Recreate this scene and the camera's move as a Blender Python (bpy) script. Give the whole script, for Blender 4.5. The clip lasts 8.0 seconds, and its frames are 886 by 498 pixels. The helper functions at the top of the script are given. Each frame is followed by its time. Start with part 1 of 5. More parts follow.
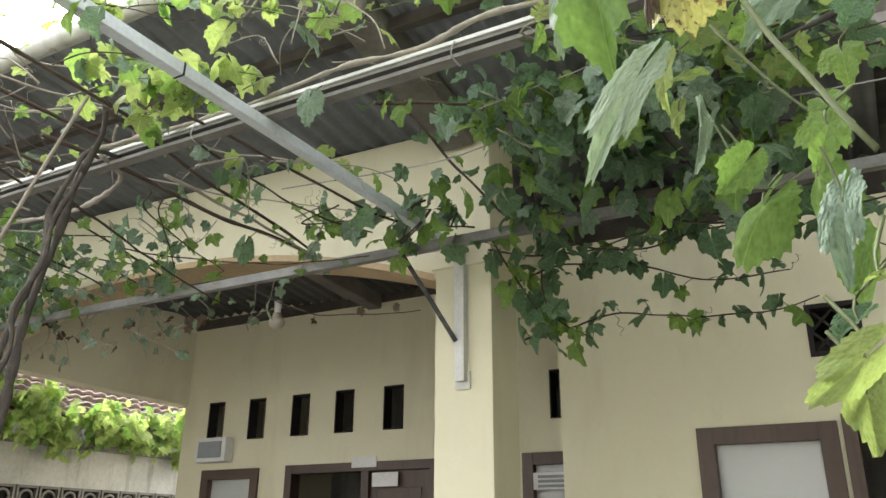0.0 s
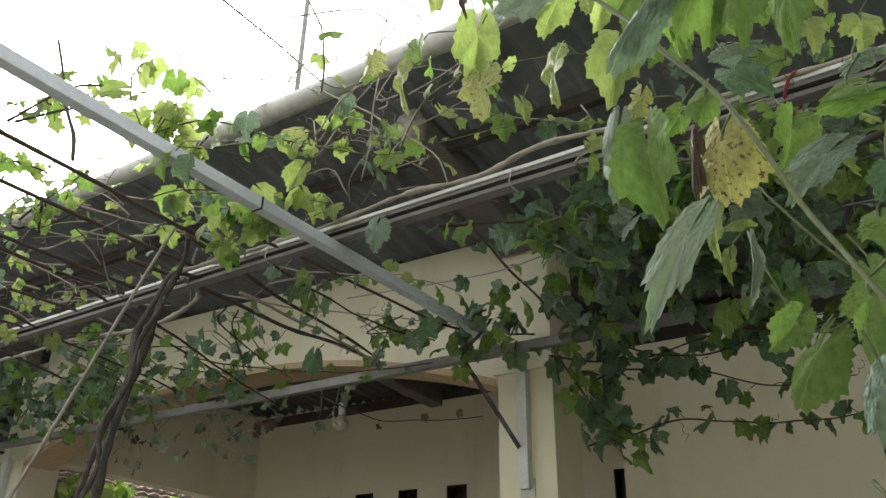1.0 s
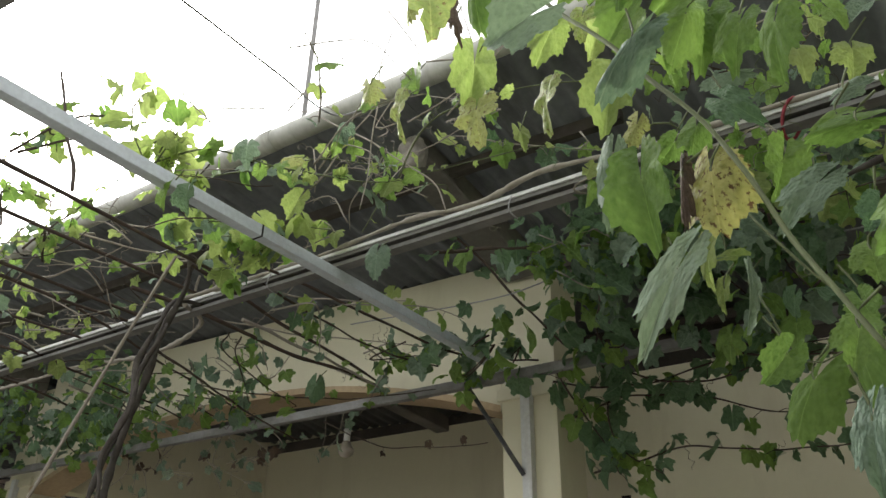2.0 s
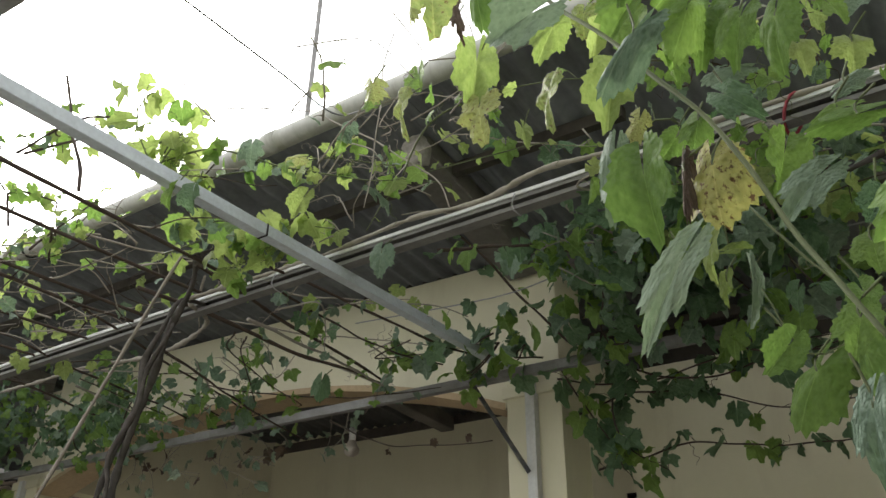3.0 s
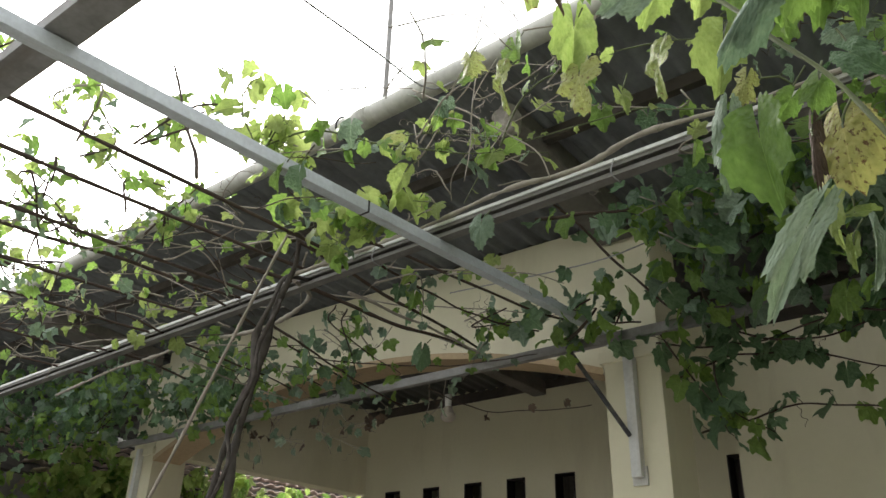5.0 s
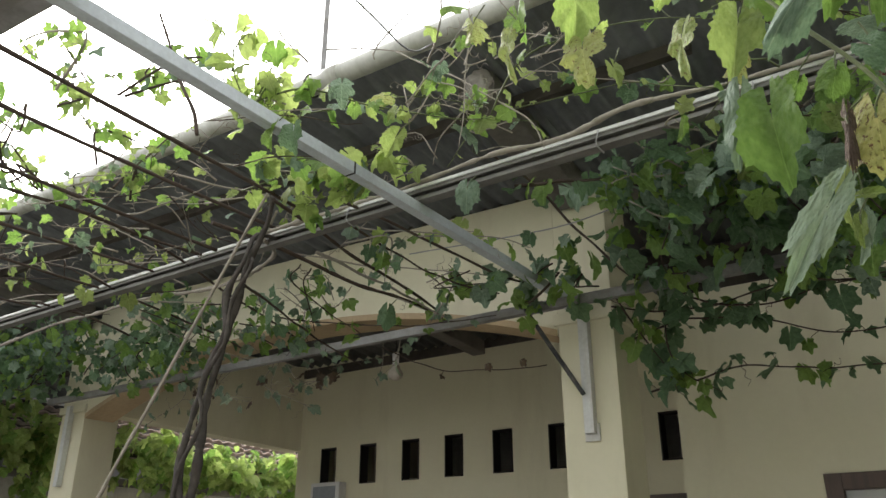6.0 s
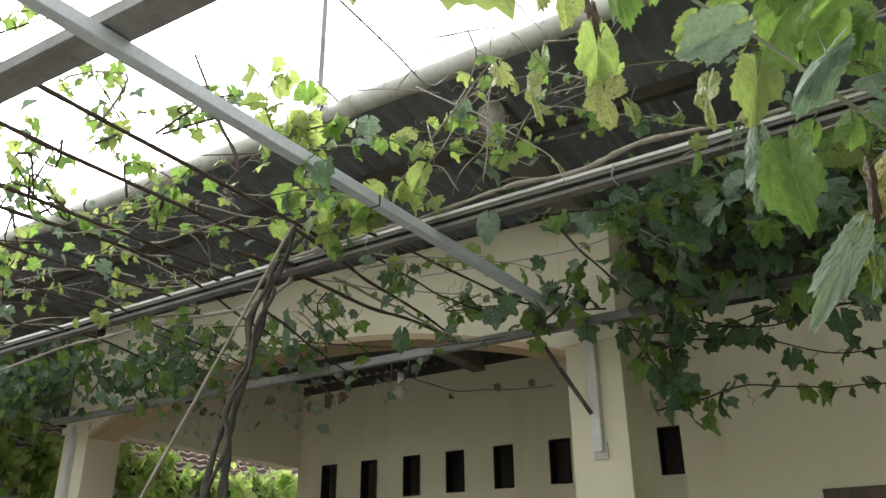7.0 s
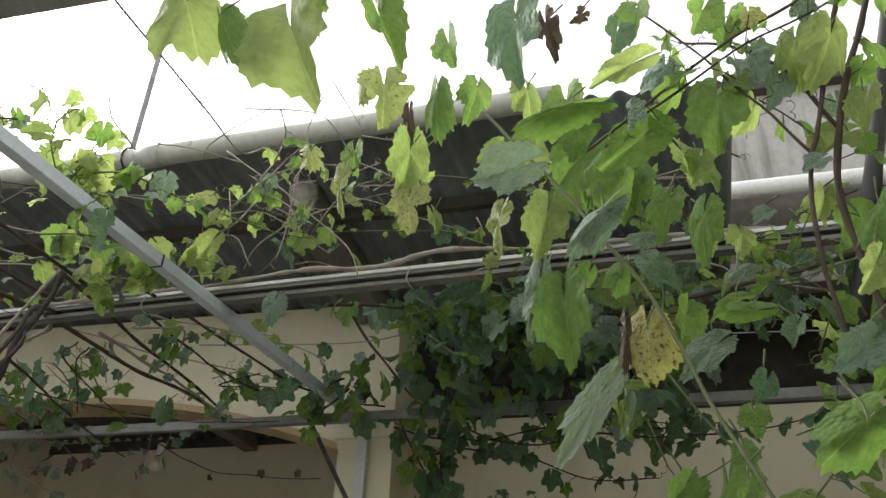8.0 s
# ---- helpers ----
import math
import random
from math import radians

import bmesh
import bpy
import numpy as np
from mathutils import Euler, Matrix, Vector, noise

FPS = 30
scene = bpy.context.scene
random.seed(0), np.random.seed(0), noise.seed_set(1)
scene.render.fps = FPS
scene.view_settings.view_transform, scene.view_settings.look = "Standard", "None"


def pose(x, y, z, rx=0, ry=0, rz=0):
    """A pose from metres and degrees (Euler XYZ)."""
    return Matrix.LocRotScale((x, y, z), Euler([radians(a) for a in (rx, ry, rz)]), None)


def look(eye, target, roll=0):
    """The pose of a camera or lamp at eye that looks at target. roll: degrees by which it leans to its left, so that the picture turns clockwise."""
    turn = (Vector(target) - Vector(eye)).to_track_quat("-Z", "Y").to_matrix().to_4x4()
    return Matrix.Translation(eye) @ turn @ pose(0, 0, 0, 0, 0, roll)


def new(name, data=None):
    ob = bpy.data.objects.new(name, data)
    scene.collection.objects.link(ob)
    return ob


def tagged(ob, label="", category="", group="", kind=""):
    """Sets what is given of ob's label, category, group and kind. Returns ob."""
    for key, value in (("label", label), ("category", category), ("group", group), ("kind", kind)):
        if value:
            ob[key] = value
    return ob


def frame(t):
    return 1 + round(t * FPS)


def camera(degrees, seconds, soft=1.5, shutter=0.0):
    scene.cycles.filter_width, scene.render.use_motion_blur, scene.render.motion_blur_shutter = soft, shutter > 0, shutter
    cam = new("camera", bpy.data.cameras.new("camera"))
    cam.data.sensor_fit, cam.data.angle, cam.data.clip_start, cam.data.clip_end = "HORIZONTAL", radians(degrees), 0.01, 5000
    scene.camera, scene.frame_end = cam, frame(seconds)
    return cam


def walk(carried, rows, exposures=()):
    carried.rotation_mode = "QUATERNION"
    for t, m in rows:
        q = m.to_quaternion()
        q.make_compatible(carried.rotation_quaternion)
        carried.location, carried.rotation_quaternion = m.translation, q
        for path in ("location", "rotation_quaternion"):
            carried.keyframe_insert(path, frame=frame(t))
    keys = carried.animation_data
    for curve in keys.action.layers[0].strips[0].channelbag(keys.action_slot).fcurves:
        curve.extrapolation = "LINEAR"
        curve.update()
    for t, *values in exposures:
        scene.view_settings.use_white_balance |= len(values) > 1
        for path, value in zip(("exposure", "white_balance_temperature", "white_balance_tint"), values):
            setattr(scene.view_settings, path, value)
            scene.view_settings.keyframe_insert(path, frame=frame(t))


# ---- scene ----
cam = camera(59.0, 8.0)
PATH = [
    (0, (0.0, 0.038, 1.55), (-0.911, 1.677, 2.247), 0.4),
    (0.2, (0.014, -0.002, 1.577), (-0.985, 1.557, 2.332), 0.4),
    (0.5, (0.022, -0.122, 1.624), (-0.99, 1.387, 2.46), 2.8),
    (1, (0.065, -0.129, 1.629), (-0.925, 1.364, 2.518), 0.9),
    (1.5, (0.101, -0.106, 1.64), (-0.878, 1.375, 2.56), 1.8),
    (2, (0.101, -0.112, 1.646), (-0.896, 1.345, 2.586), 1.0),
    (3.3, (0.105, -0.122, 1.627), (-0.905, 1.325, 2.568), 0.5),
    (3.5, (0.098, -0.124, 1.632), (-0.934, 1.31, 2.57), 0.8),
    (4, (0.098, -0.121, 1.632), (-0.95, 1.297, 2.576), 0.9),
    (4.5, (0.096, -0.146, 1.639), (-1.054, 1.205, 2.562), 1.2),
    (4.7, (0.09, -0.174, 1.638), (-1.1, 1.165, 2.528), 1.6),
    (5.8, (-0.104, -0.354, 1.627), (-1.18, 1.14, 2.407), 0.6),
    (6, (-0.138, -0.426, 1.627), (-1.173, 1.105, 2.391), 0.0),
    (6.5, (-0.178, -0.56, 1.629), (-1.154, 1.007, 2.398), -0.2),
    (7, (-0.189, -0.636, 1.653), (-1.185, 0.909, 2.442), -0.7),
    (7.2, (-0.181, -0.664, 1.642), (-1.125, 0.908, 2.442), 0.5),
    (7.5, (-0.175, -0.591, 1.672), (-0.921, 1.035, 2.565), 2.6),
    (8, (-0.127, -0.573, 1.72), (-0.657, 1.089, 2.697), 2.4),
]
EXPOSE = [(0.0, 2.74), (0.3, 2.38), (0.7, 1.95), (1.2, 1.7), (4.5, 1.62), (6.0, 1.78), (7.0, 1.78), (8.0, 1.5)]
walk(cam, [(t, look(eye, target, roll)) for t, eye, target, roll in PATH], EXPOSE)

# daylight: thin bright overcast with the sun behind the roof ------------------------
SUN = Vector((-0.74, 0.25, 0.625)).normalized()
world = bpy.data.worlds.new("sky")
scene.world = world
world.use_nodes = True
WN, WL = world.node_tree.nodes, world.node_tree.links
sky = WN.new("ShaderNodeTexSky")
sky.sky_type, sky.sun_disc, sky.air_density, sky.dust_density, sky.ozone_density = "NISHITA", False, 1.0, 4.0, 1.0
sky.sun_elevation, sky.sun_rotation = math.asin(SUN.z), math.atan2(SUN.x, SUN.y)
grey = WN.new("ShaderNodeHueSaturation")
grey.inputs["Saturation"].default_value = 0.12
WL.new(sky.outputs[0], grey.inputs["Color"])
haze = WN.new("ShaderNodeMix")
haze.data_type, haze.inputs[0].default_value = "RGBA", 0.4
haze.inputs[7].default_value = (5.0, 5.0, 5.1, 1)
WL.new(grey.outputs[0], haze.inputs[6])
WL.new(haze.outputs[2], WN["Background"].inputs["Color"])
WN["Background"].inputs["Strength"].default_value = 0.15
sun = new("sun", bpy.data.lights.new("sun", "SUN"))
sun.data.energy, sun.data.angle, sun.data.color = 0.8, radians(12), (1.0, 0.96, 0.9)
sun.matrix_world = look(SUN * 50, (0, 0, 0))

# materials ------------------------------------------------------------------
def nodes_of(name):
    m = bpy.data.materials.new(name)
    m.use_nodes = True
    nt = m.node_tree
    return m, nt, nt.nodes, nt.links, nt.nodes["Principled BSDF"]


def noise_tex(N, L, scale, detail=5.0, rough=0.6, coord="Object", stretch=None):
    tc = N.new("ShaderNodeTexCoord")
    src = tc.outputs[coord]
    if stretch:
        mp = N.new("ShaderNodeMapping")
        mp.inputs["Scale"].default_value = stretch
        L.new(src, mp.inputs["Vector"])
        src = mp.outputs["Vector"]
    n = N.new("ShaderNodeTexNoise")
    n.inputs["Scale"].default_value, n.inputs["Detail"].default_value, n.inputs["Roughness"].default_value = scale, detail, rough
    L.new(src, n.inputs["Vector"])
    return n.outputs["Fac"]


def ramp(N, L, fac, stops):
    r = N.new("ShaderNodeValToRGB")
    el = r.color_ramp.elements
    while len(el) < len(stops):
        el.new(0.5)
    for e, (p, c) in zip(el, stops):
        e.position, e.color = p, (*c, 1) if len(c) == 3 else c
    L.new(fac, r.inputs["Fac"])
    return r.outputs["Color"]


def mixc(N, L, fac, a, b, mode="MIX"):
    m = N.new("ShaderNodeMix")
    m.data_type, m.blend_type = "RGBA", mode
    for sock, v in ((m.inputs[0], fac), (m.inputs[6], a), (m.inputs[7], b)):
        if isinstance(v, (int, float)):
            sock.default_value = v
        elif isinstance(v, tuple):
            sock.default_value = (*v, 1)
        else:
            L.new(v, sock)
    return m.outputs[2]


def bumped(N, L, bsdf, height, strength, dist=0.01):
    b = N.new("ShaderNodeBump")
    b.inputs["Strength"].default_value, b.inputs["Distance"].default_value = strength, dist
    L.new(height, b.inputs["Height"])
    L.new(b.outputs["Normal"], bsdf.inputs["Normal"])


def surface(name, base, dark, rough=0.8, metal=0.0, big=1.2, fine=40.0, streak=None, grime=None, bump=0.25, lo=0.35, hi=0.7, specular=0.3, grain=0.35):
    """A worn surface: base and dark tones in large patches, fine grain, optional streaks of grime, a little relief."""
    m, nt, N, L, b = nodes_of(name)
    c = ramp(N, L, noise_tex(N, L, big, 6), [(lo, dark), (hi, base)])
    f = noise_tex(N, L, fine, 4)
    c = mixc(N, L, grain, c, ramp(N, L, f, [(0.3, tuple(0.7 * v for v in base)), (0.7, tuple(min(1, 1.12 * v) for v in base))]), "MIX")
    if grime:
        g = noise_tex(N, L, 1.0, 7, 0.65, "Object", streak or (6, 6, 0.7))
        gr = ramp(N, L, g, [(0.52, (0, 0, 0)), (0.72, (1, 1, 1))])
        c = mixc(N, L, gr, c, mixc(N, L, 0.75, c, grime))
    L.new(c, b.inputs["Base Color"])
    b.inputs["Roughness"].default_value, b.inputs["Metallic"].default_value = rough, metal
    b.inputs["Specular IOR Level"].default_value = specular
    bumped(N, L, b, f, bump, 0.004)
    return m


M_WALL = surface("cream wall paint", (0.70, 0.672, 0.505), (0.645, 0.61, 0.445), 0.85, big=0.7, fine=26, streak=(2.2, 2.2, 0.5), grime=(0.57, 0.53, 0.385), bump=0.06, grain=0.06)
M_TAN = surface("ochre soffit paint", (0.52, 0.40, 0.25), (0.42, 0.32, 0.2), 0.85, big=2, fine=30, bump=0.15)
M_CONC = surface("weathered concrete", (0.215, 0.20, 0.18), (0.095, 0.088, 0.078), 0.95, big=3, fine=25, bump=0.6)
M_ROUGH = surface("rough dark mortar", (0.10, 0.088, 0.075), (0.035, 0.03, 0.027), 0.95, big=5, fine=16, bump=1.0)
M_SHEET = surface("fibre cement roofing", (0.185, 0.193, 0.197), (0.095, 0.099, 0.102), 0.9, big=1.5, fine=20, streak=(5, 0.6, 5), grime=(0.05, 0.047, 0.044), bump=0.3)
M_PVC = surface("dirty grey plastic pipe", (0.50, 0.505, 0.455), (0.40, 0.405, 0.36), 0.5, big=3, fine=30, streak=(9, 1.5, 1.5), grime=(0.28, 0.27, 0.22), bump=0.1)
M_WHITEPIPE = surface("white plastic pipe", (0.74, 0.74, 0.72), (0.6, 0.6, 0.57), 0.4, big=3, fine=30, bump=0.05)
M_GALV = surface("galvanised steel", (0.60, 0.655, 0.68), (0.47, 0.515, 0.54), 0.5, 0.15, big=7, fine=60, streak=(14, 2, 14), grime=(0.36, 0.35, 0.31), bump=0.05, specular=0.5)
M_RAIL = surface("weathered galvanised channel", (0.30, 0.30, 0.29), (0.15, 0.145, 0.135), 0.65, 0.1, big=6, fine=50, streak=(3, 12, 12), grime=(0.16, 0.14, 0.115), bump=0.15)
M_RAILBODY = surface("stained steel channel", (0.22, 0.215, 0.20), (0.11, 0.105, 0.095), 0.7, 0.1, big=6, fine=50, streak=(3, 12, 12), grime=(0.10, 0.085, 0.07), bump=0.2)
M_RAILDARK = surface("dark painted steel", (0.085, 0.088, 0.092), (0.045, 0.046, 0.048), 0.6, 0.3, big=6, fine=40, streak=(3, 12, 12), grime=(0.20, 0.18, 0.15), bump=0.15)
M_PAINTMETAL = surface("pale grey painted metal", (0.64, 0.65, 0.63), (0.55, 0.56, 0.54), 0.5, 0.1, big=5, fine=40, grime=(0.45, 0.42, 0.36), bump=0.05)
M_WOOD = surface("dark brown varnished wood", (0.085, 0.05, 0.034), (0.05, 0.029, 0.02), 0.45, big=3, fine=14, streak=(30, 30, 2), grime=(0.03, 0.018, 0.013), bump=0.15, specular=0.5)
M_BLACK = surface("black for recess shade", (0.012, 0.012, 0.012), (0.008, 0.008, 0.008), 0.9, bump=0)
# near black so that the slots' shaded inside is carried by the colour
M_DARKFRAME = surface("vent frame darkened for slot shade", (0.022, 0.018, 0.016), (0.014, 0.012, 0.011), 0.7, bump=0.1)
M_WIRE = surface("black wire", (0.03, 0.028, 0.026), (0.018, 0.017, 0.016), 0.6, bump=0)
M_WIREGREY = surface("grey cable", (0.33, 0.33, 0.33), (0.26, 0.26, 0.26), 0.6, bump=0)
M_PAPER = surface("white card", (0.68, 0.68, 0.66), (0.6, 0.6, 0.58), 0.7, bump=0)
M_OLDBULB = surface("dusty opal glass", (0.42, 0.38, 0.31), (0.30, 0.27, 0.22), 0.6, big=8, fine=40, bump=0.1)
M_INK = surface("grey print", (0.28, 0.3, 0.32), (0.2, 0.22, 0.24), 0.7, bump=0)
# curtain cloth, its cream lightened to carry the pane's warm reflection too
M_CURTAIN = surface("cream curtain cloth", (0.70, 0.66, 0.53), (0.6, 0.56, 0.44), 0.9, big=4, fine=60, bump=0.1)
M_FLOOR = surface("dark red-brown floor tiles", (0.15, 0.10, 0.08), (0.11, 0.075, 0.06), 0.5, big=2, fine=20, bump=0.1)
M_GROUND = surface("worn concrete yard", (0.33, 0.315, 0.28), (0.23, 0.22, 0.195), 0.95, big=0.8, fine=12, bump=0.6)
M_BLOCK = surface("grey plastered wall", (0.44, 0.43, 0.40), (0.30, 0.295, 0.27), 0.9, big=1.4, fine=18, grime=(0.13, 0.125, 0.11), bump=0.4)
M_TILE = surface("clay roof tile", (0.62, 0.50, 0.43), (0.44, 0.34, 0.29), 0.85, big=5, fine=25, grime=(0.13, 0.10, 0.085), bump=0.4)
M_BARK = surface("grey brown vine bark", (0.105, 0.094, 0.083), (0.032, 0.028, 0.025), 0.95, big=18, fine=60, streak=(30, 30, 4), grime=(0.055, 0.042, 0.034), bump=1.0)
M_CANE = surface("dry tan cane", (0.36, 0.33, 0.28), (0.20, 0.175, 0.14), 0.85, big=14, fine=50, bump=0.6)
M_DARKCANE = surface("dark brown cane", (0.085, 0.062, 0.048), (0.045, 0.034, 0.027), 0.85, big=14, fine=50, bump=0.5)
M_GREENCANE = surface("green shoot", (0.125, 0.15, 0.065), (0.08, 0.095, 0.045), 0.6, big=10, fine=40, bump=0.2)
M_NEST = surface("papery grey nest", (0.48, 0.45, 0.41), (0.22, 0.2, 0.18), 0.95, big=14, fine=60, bump=1.0)
M_RED = surface("red ribbon", (0.30, 0.045, 0.06), (0.2, 0.03, 0.04), 0.7, bump=0)


def leaf_mat(name, a, b, spot=None, trans=0.45, spots=0.62, gloss=0.45):
    """Thin leaf: tone varies from leaf to leaf, pale veins, light passes through; optional spots of decay."""
    m, nt, N, L, p = nodes_of(name)
    info, geo, mx = N.new("ShaderNodeObjectInfo"), N.new("ShaderNodeNewGeometry"), N.new("ShaderNodeMath")
    mx.operation = "ADD"
    L.new(info.outputs["Random"], mx.inputs[0])
    L.new(geo.outputs["Random Per Island"], mx.inputs[1])
    fr = N.new("ShaderNodeMath")
    fr.operation = "FRACT"
    L.new(mx.outputs[0], fr.inputs[0])
    c = ramp(N, L, fr.outputs[0], [(0.0, a), (0.55, tuple(0.5 * (x + y) for x, y in zip(a, b))), (1.0, b)])
    f = noise_tex(N, L, 26, 5, 0.6, "UV")
    blotch = noise_tex(N, L, 5.0, 4, 0.6, "UV")
    c = mixc(N, L, ramp(N, L, blotch, [(0.35, (0, 0, 0)), (0.75, (0.5, 0.5, 0.5))]), c, tuple(min(1, 1.35 * v + 0.015) for v in b))
    at = N.new("ShaderNodeAttribute")
    at.attribute_name = "vein"
    c = mixc(N, L, ramp(N, L, at.outputs["Fac"], [(0.72, (0, 0, 0)), (1.0, (0.55, 0.55, 0.55))]), c, tuple(min(1, 1.5 * v + 0.05) for v in b))
    if spot:
        s = noise_tex(N, L, 7.0, 6, 0.65, "UV")
        c = mixc(N, L, ramp(N, L, s, [(spots - 0.03, (0, 0, 0)), (spots + 0.03, (1, 1, 1))]), c, spot)
    L.new(c, p.inputs["Base Color"])
    p.inputs["Roughness"].default_value = gloss
    p.inputs["Specular IOR Level"].default_value = 0.35
    cells = N.new("ShaderNodeTexVoronoi")
    cells.feature, cells.inputs["Scale"].default_value = "SMOOTH_F1", 11.0
    uvn = N.new("ShaderNodeTexCoord")
    L.new(uvn.outputs["UV"], cells.inputs["Vector"])
    c = mixc(N, L, ramp(N, L, cells.outputs["Distance"], [(0.15, (0.22, 0.22, 0.22)), (0.55, (0, 0, 0))]), c, tuple(0.72 * v for v in a))
    hgt = N.new("ShaderNodeMath")
    hgt.operation = "MULTIPLY_ADD"
    L.new(f, hgt.inputs[0])
    hgt.inputs[1].default_value = 0.35
    L.new(cells.outputs["Distance"], hgt.inputs[2])
    L.new(c, p.inputs["Base Color"])
    bumped(N, L, p, hgt.outputs[0], 0.8, 0.012)
    t, mix = N.new("ShaderNodeBsdfTranslucent"), N.new("ShaderNodeMixShader")
    L.new(mixc(N, L, 1.0, c, (0.95, 1.0, 0.72), "MULTIPLY"), t.inputs["Color"])
    mix.inputs[0].default_value = trans
    L.new(p.outputs[0], mix.inputs[1])
    L.new(t.outputs[0], mix.inputs[2])
    L.new(mix.outputs[0], N["Material Output"].inputs["Surface"])
    return m


L_YOUNG = leaf_mat("young yellow-green leaf", (0.27, 0.37, 0.11), (0.40, 0.47, 0.19), (0.33, 0.26, 0.12), 0.66, 0.70)
L_MID = leaf_mat("mid green leaf", (0.15, 0.265, 0.065), (0.25, 0.375, 0.105), (0.30, 0.25, 0.12), 0.6, 0.72)
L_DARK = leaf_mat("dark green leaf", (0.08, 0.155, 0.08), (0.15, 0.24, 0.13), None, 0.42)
L_BLUE = leaf_mat("dusty blue-green leaf", (0.13, 0.205, 0.14), (0.22, 0.295, 0.215), None, 0.32, gloss=0.5)
L_YELLOW = leaf_mat("yellow blotched leaf", (0.25, 0.34, 0.11), (0.43, 0.44, 0.165), (0.20, 0.13, 0.065), 0.5, 0.59)
L_SPOTTED = leaf_mat("dying yellow leaf with brown spots", (0.30, 0.34, 0.11), (0.50, 0.46, 0.17), (0.15, 0.08, 0.04), 0.5, 0.57)
L_DRY = leaf_mat("dry brown leaf", (0.06, 0.042, 0.03), (0.13, 0.09, 0.06), None, 0.15, gloss=0.8)
# the paleness is a white sheen on a darker leaf, put into the colour
L_PALE = leaf_mat("grey-green leaf with sheen in its colour", (0.22, 0.31, 0.215), (0.36, 0.43, 0.33), None, 0.3, gloss=0.7)


def glass_mat():
    m, nt, N, L, b = nodes_of("window glass")
    b.inputs["Base Color"].default_value = (0.88, 0.9, 0.88, 1)
    b.inputs["Roughness"].default_value = 0.04
    b.inputs["Specular IOR Level"].default_value = 0.8
    b.inputs["Transmission Weight"].default_value = 0.55
    return m


M_GLASS = glass_mat()


# mesh helpers ------------------------------------------------------------------
def part(name, bm, material, parent=None, label="", smooth=False):
    me = bpy.data.meshes.new(name)
    bm.to_mesh(me)
    bm.free()
    me.materials.append(material)
    if smooth:
        me.shade_smooth()
    ob = new(name, me)
    if parent is not None:
        ob.parent = parent
    if label:
        tagged(ob, label)
    return ob


def empty(name, label, category, group="", kind="", at=(0, 0, 0)):
    e = new(name)
    e.location = at
    return tagged(e, label, category, group, kind)


def box(bm, x0, x1, y0, y1, z0, z1, bevel=0.0, m=None):
    r = bmesh.ops.create_cube(bm, size=1.0)
    mat = Matrix.Translation(((x0 + x1) / 2, (y0 + y1) / 2, (z0 + z1) / 2)) @ Matrix.Diagonal((x1 - x0, y1 - y0, z1 - z0, 1))
    if m is not None:
        mat = m @ mat
    bmesh.ops.transform(bm, matrix=mat, verts=r["verts"])
    if bevel:
        es = list({e for v in r["verts"] for e in v.link_edges})
        bmesh.ops.bevel(bm, geom=es, offset=bevel, segments=2, profile=0.7, affect="EDGES")
    return bm


def slab(*a, bevel=0.0, m=None):
    return box(bmesh.new(), *a, bevel=bevel, m=m)


def bar(a, b, w, h, bevel=0.004, up=(0, 0, 1), lip=0.0):
    """A straight bar of w across and h high from a to b; with a lip it is a C channel, open at one side."""
    a, b = Vector(a), Vector(b)
    d = b - a
    side = d.cross(Vector(up)).normalized()
    top = side.cross(d.normalized()).normalized()
    m = Matrix((( *side, 0), (*d.normalized(), 0), (*top, 0), (0, 0, 0, 1))).transposed()
    m.translation = a
    bm = bmesh.new()
    n = d.length
    if lip:
        t = 0.006
        pr = [(w / 2, h / 2 - lip), (w / 2, h / 2), (-w / 2, h / 2), (-w / 2, -h / 2), (w / 2, -h / 2), (w / 2, -h / 2 + lip), (w / 2 - t, -h / 2 + lip),
              (w / 2 - t, -h / 2 + t), (-w / 2 + t, -h / 2 + t), (-w / 2 + t, h / 2 - t), (w / 2 - t, h / 2 - t), (w / 2 - t, h / 2 - lip)]
        p, q = [bm.verts.new(m @ Vector((x, 0, z))) for x, z in pr], [bm.verts.new(m @ Vector((x, n, z))) for x, z in pr]
        bm.faces.new(p), bm.faces.new(q[::-1])
        for i in range(12):
            bm.faces.new((p[i], q[i], q[(i + 1) % 12], p[(i + 1) % 12]))
        bmesh.ops.recalc_face_normals(bm, faces=bm.faces)
    else:
        box(bm, -w / 2, w / 2, 0, n, -h / 2, h / 2, bevel, m)
    return bm


def smooth_path(pts, step=0.06):
    """Catmull-Rom through the points."""
    p = [Vector(v) for v in pts]
    p = [2 * p[0] - p[1]] + p + [2 * p[-1] - p[-2]]
    out = []
    for i in range(1, len(p) - 2):
        n = max(2, int((p[i + 1] - p[i]).length / step))
        for k in range(n):
            t = k / n
            out.append(0.5 * ((2 * p[i]) + (p[i + 1] - p[i - 1]) * t + (2 * p[i - 1] - 5 * p[i] + 4 * p[i + 1] - p[i + 2]) * t * t
                              + (3 * p[i] - p[i - 1] - 3 * p[i + 1] + p[i + 2]) * t ** 3))
    out.append(p[-2])
    return out


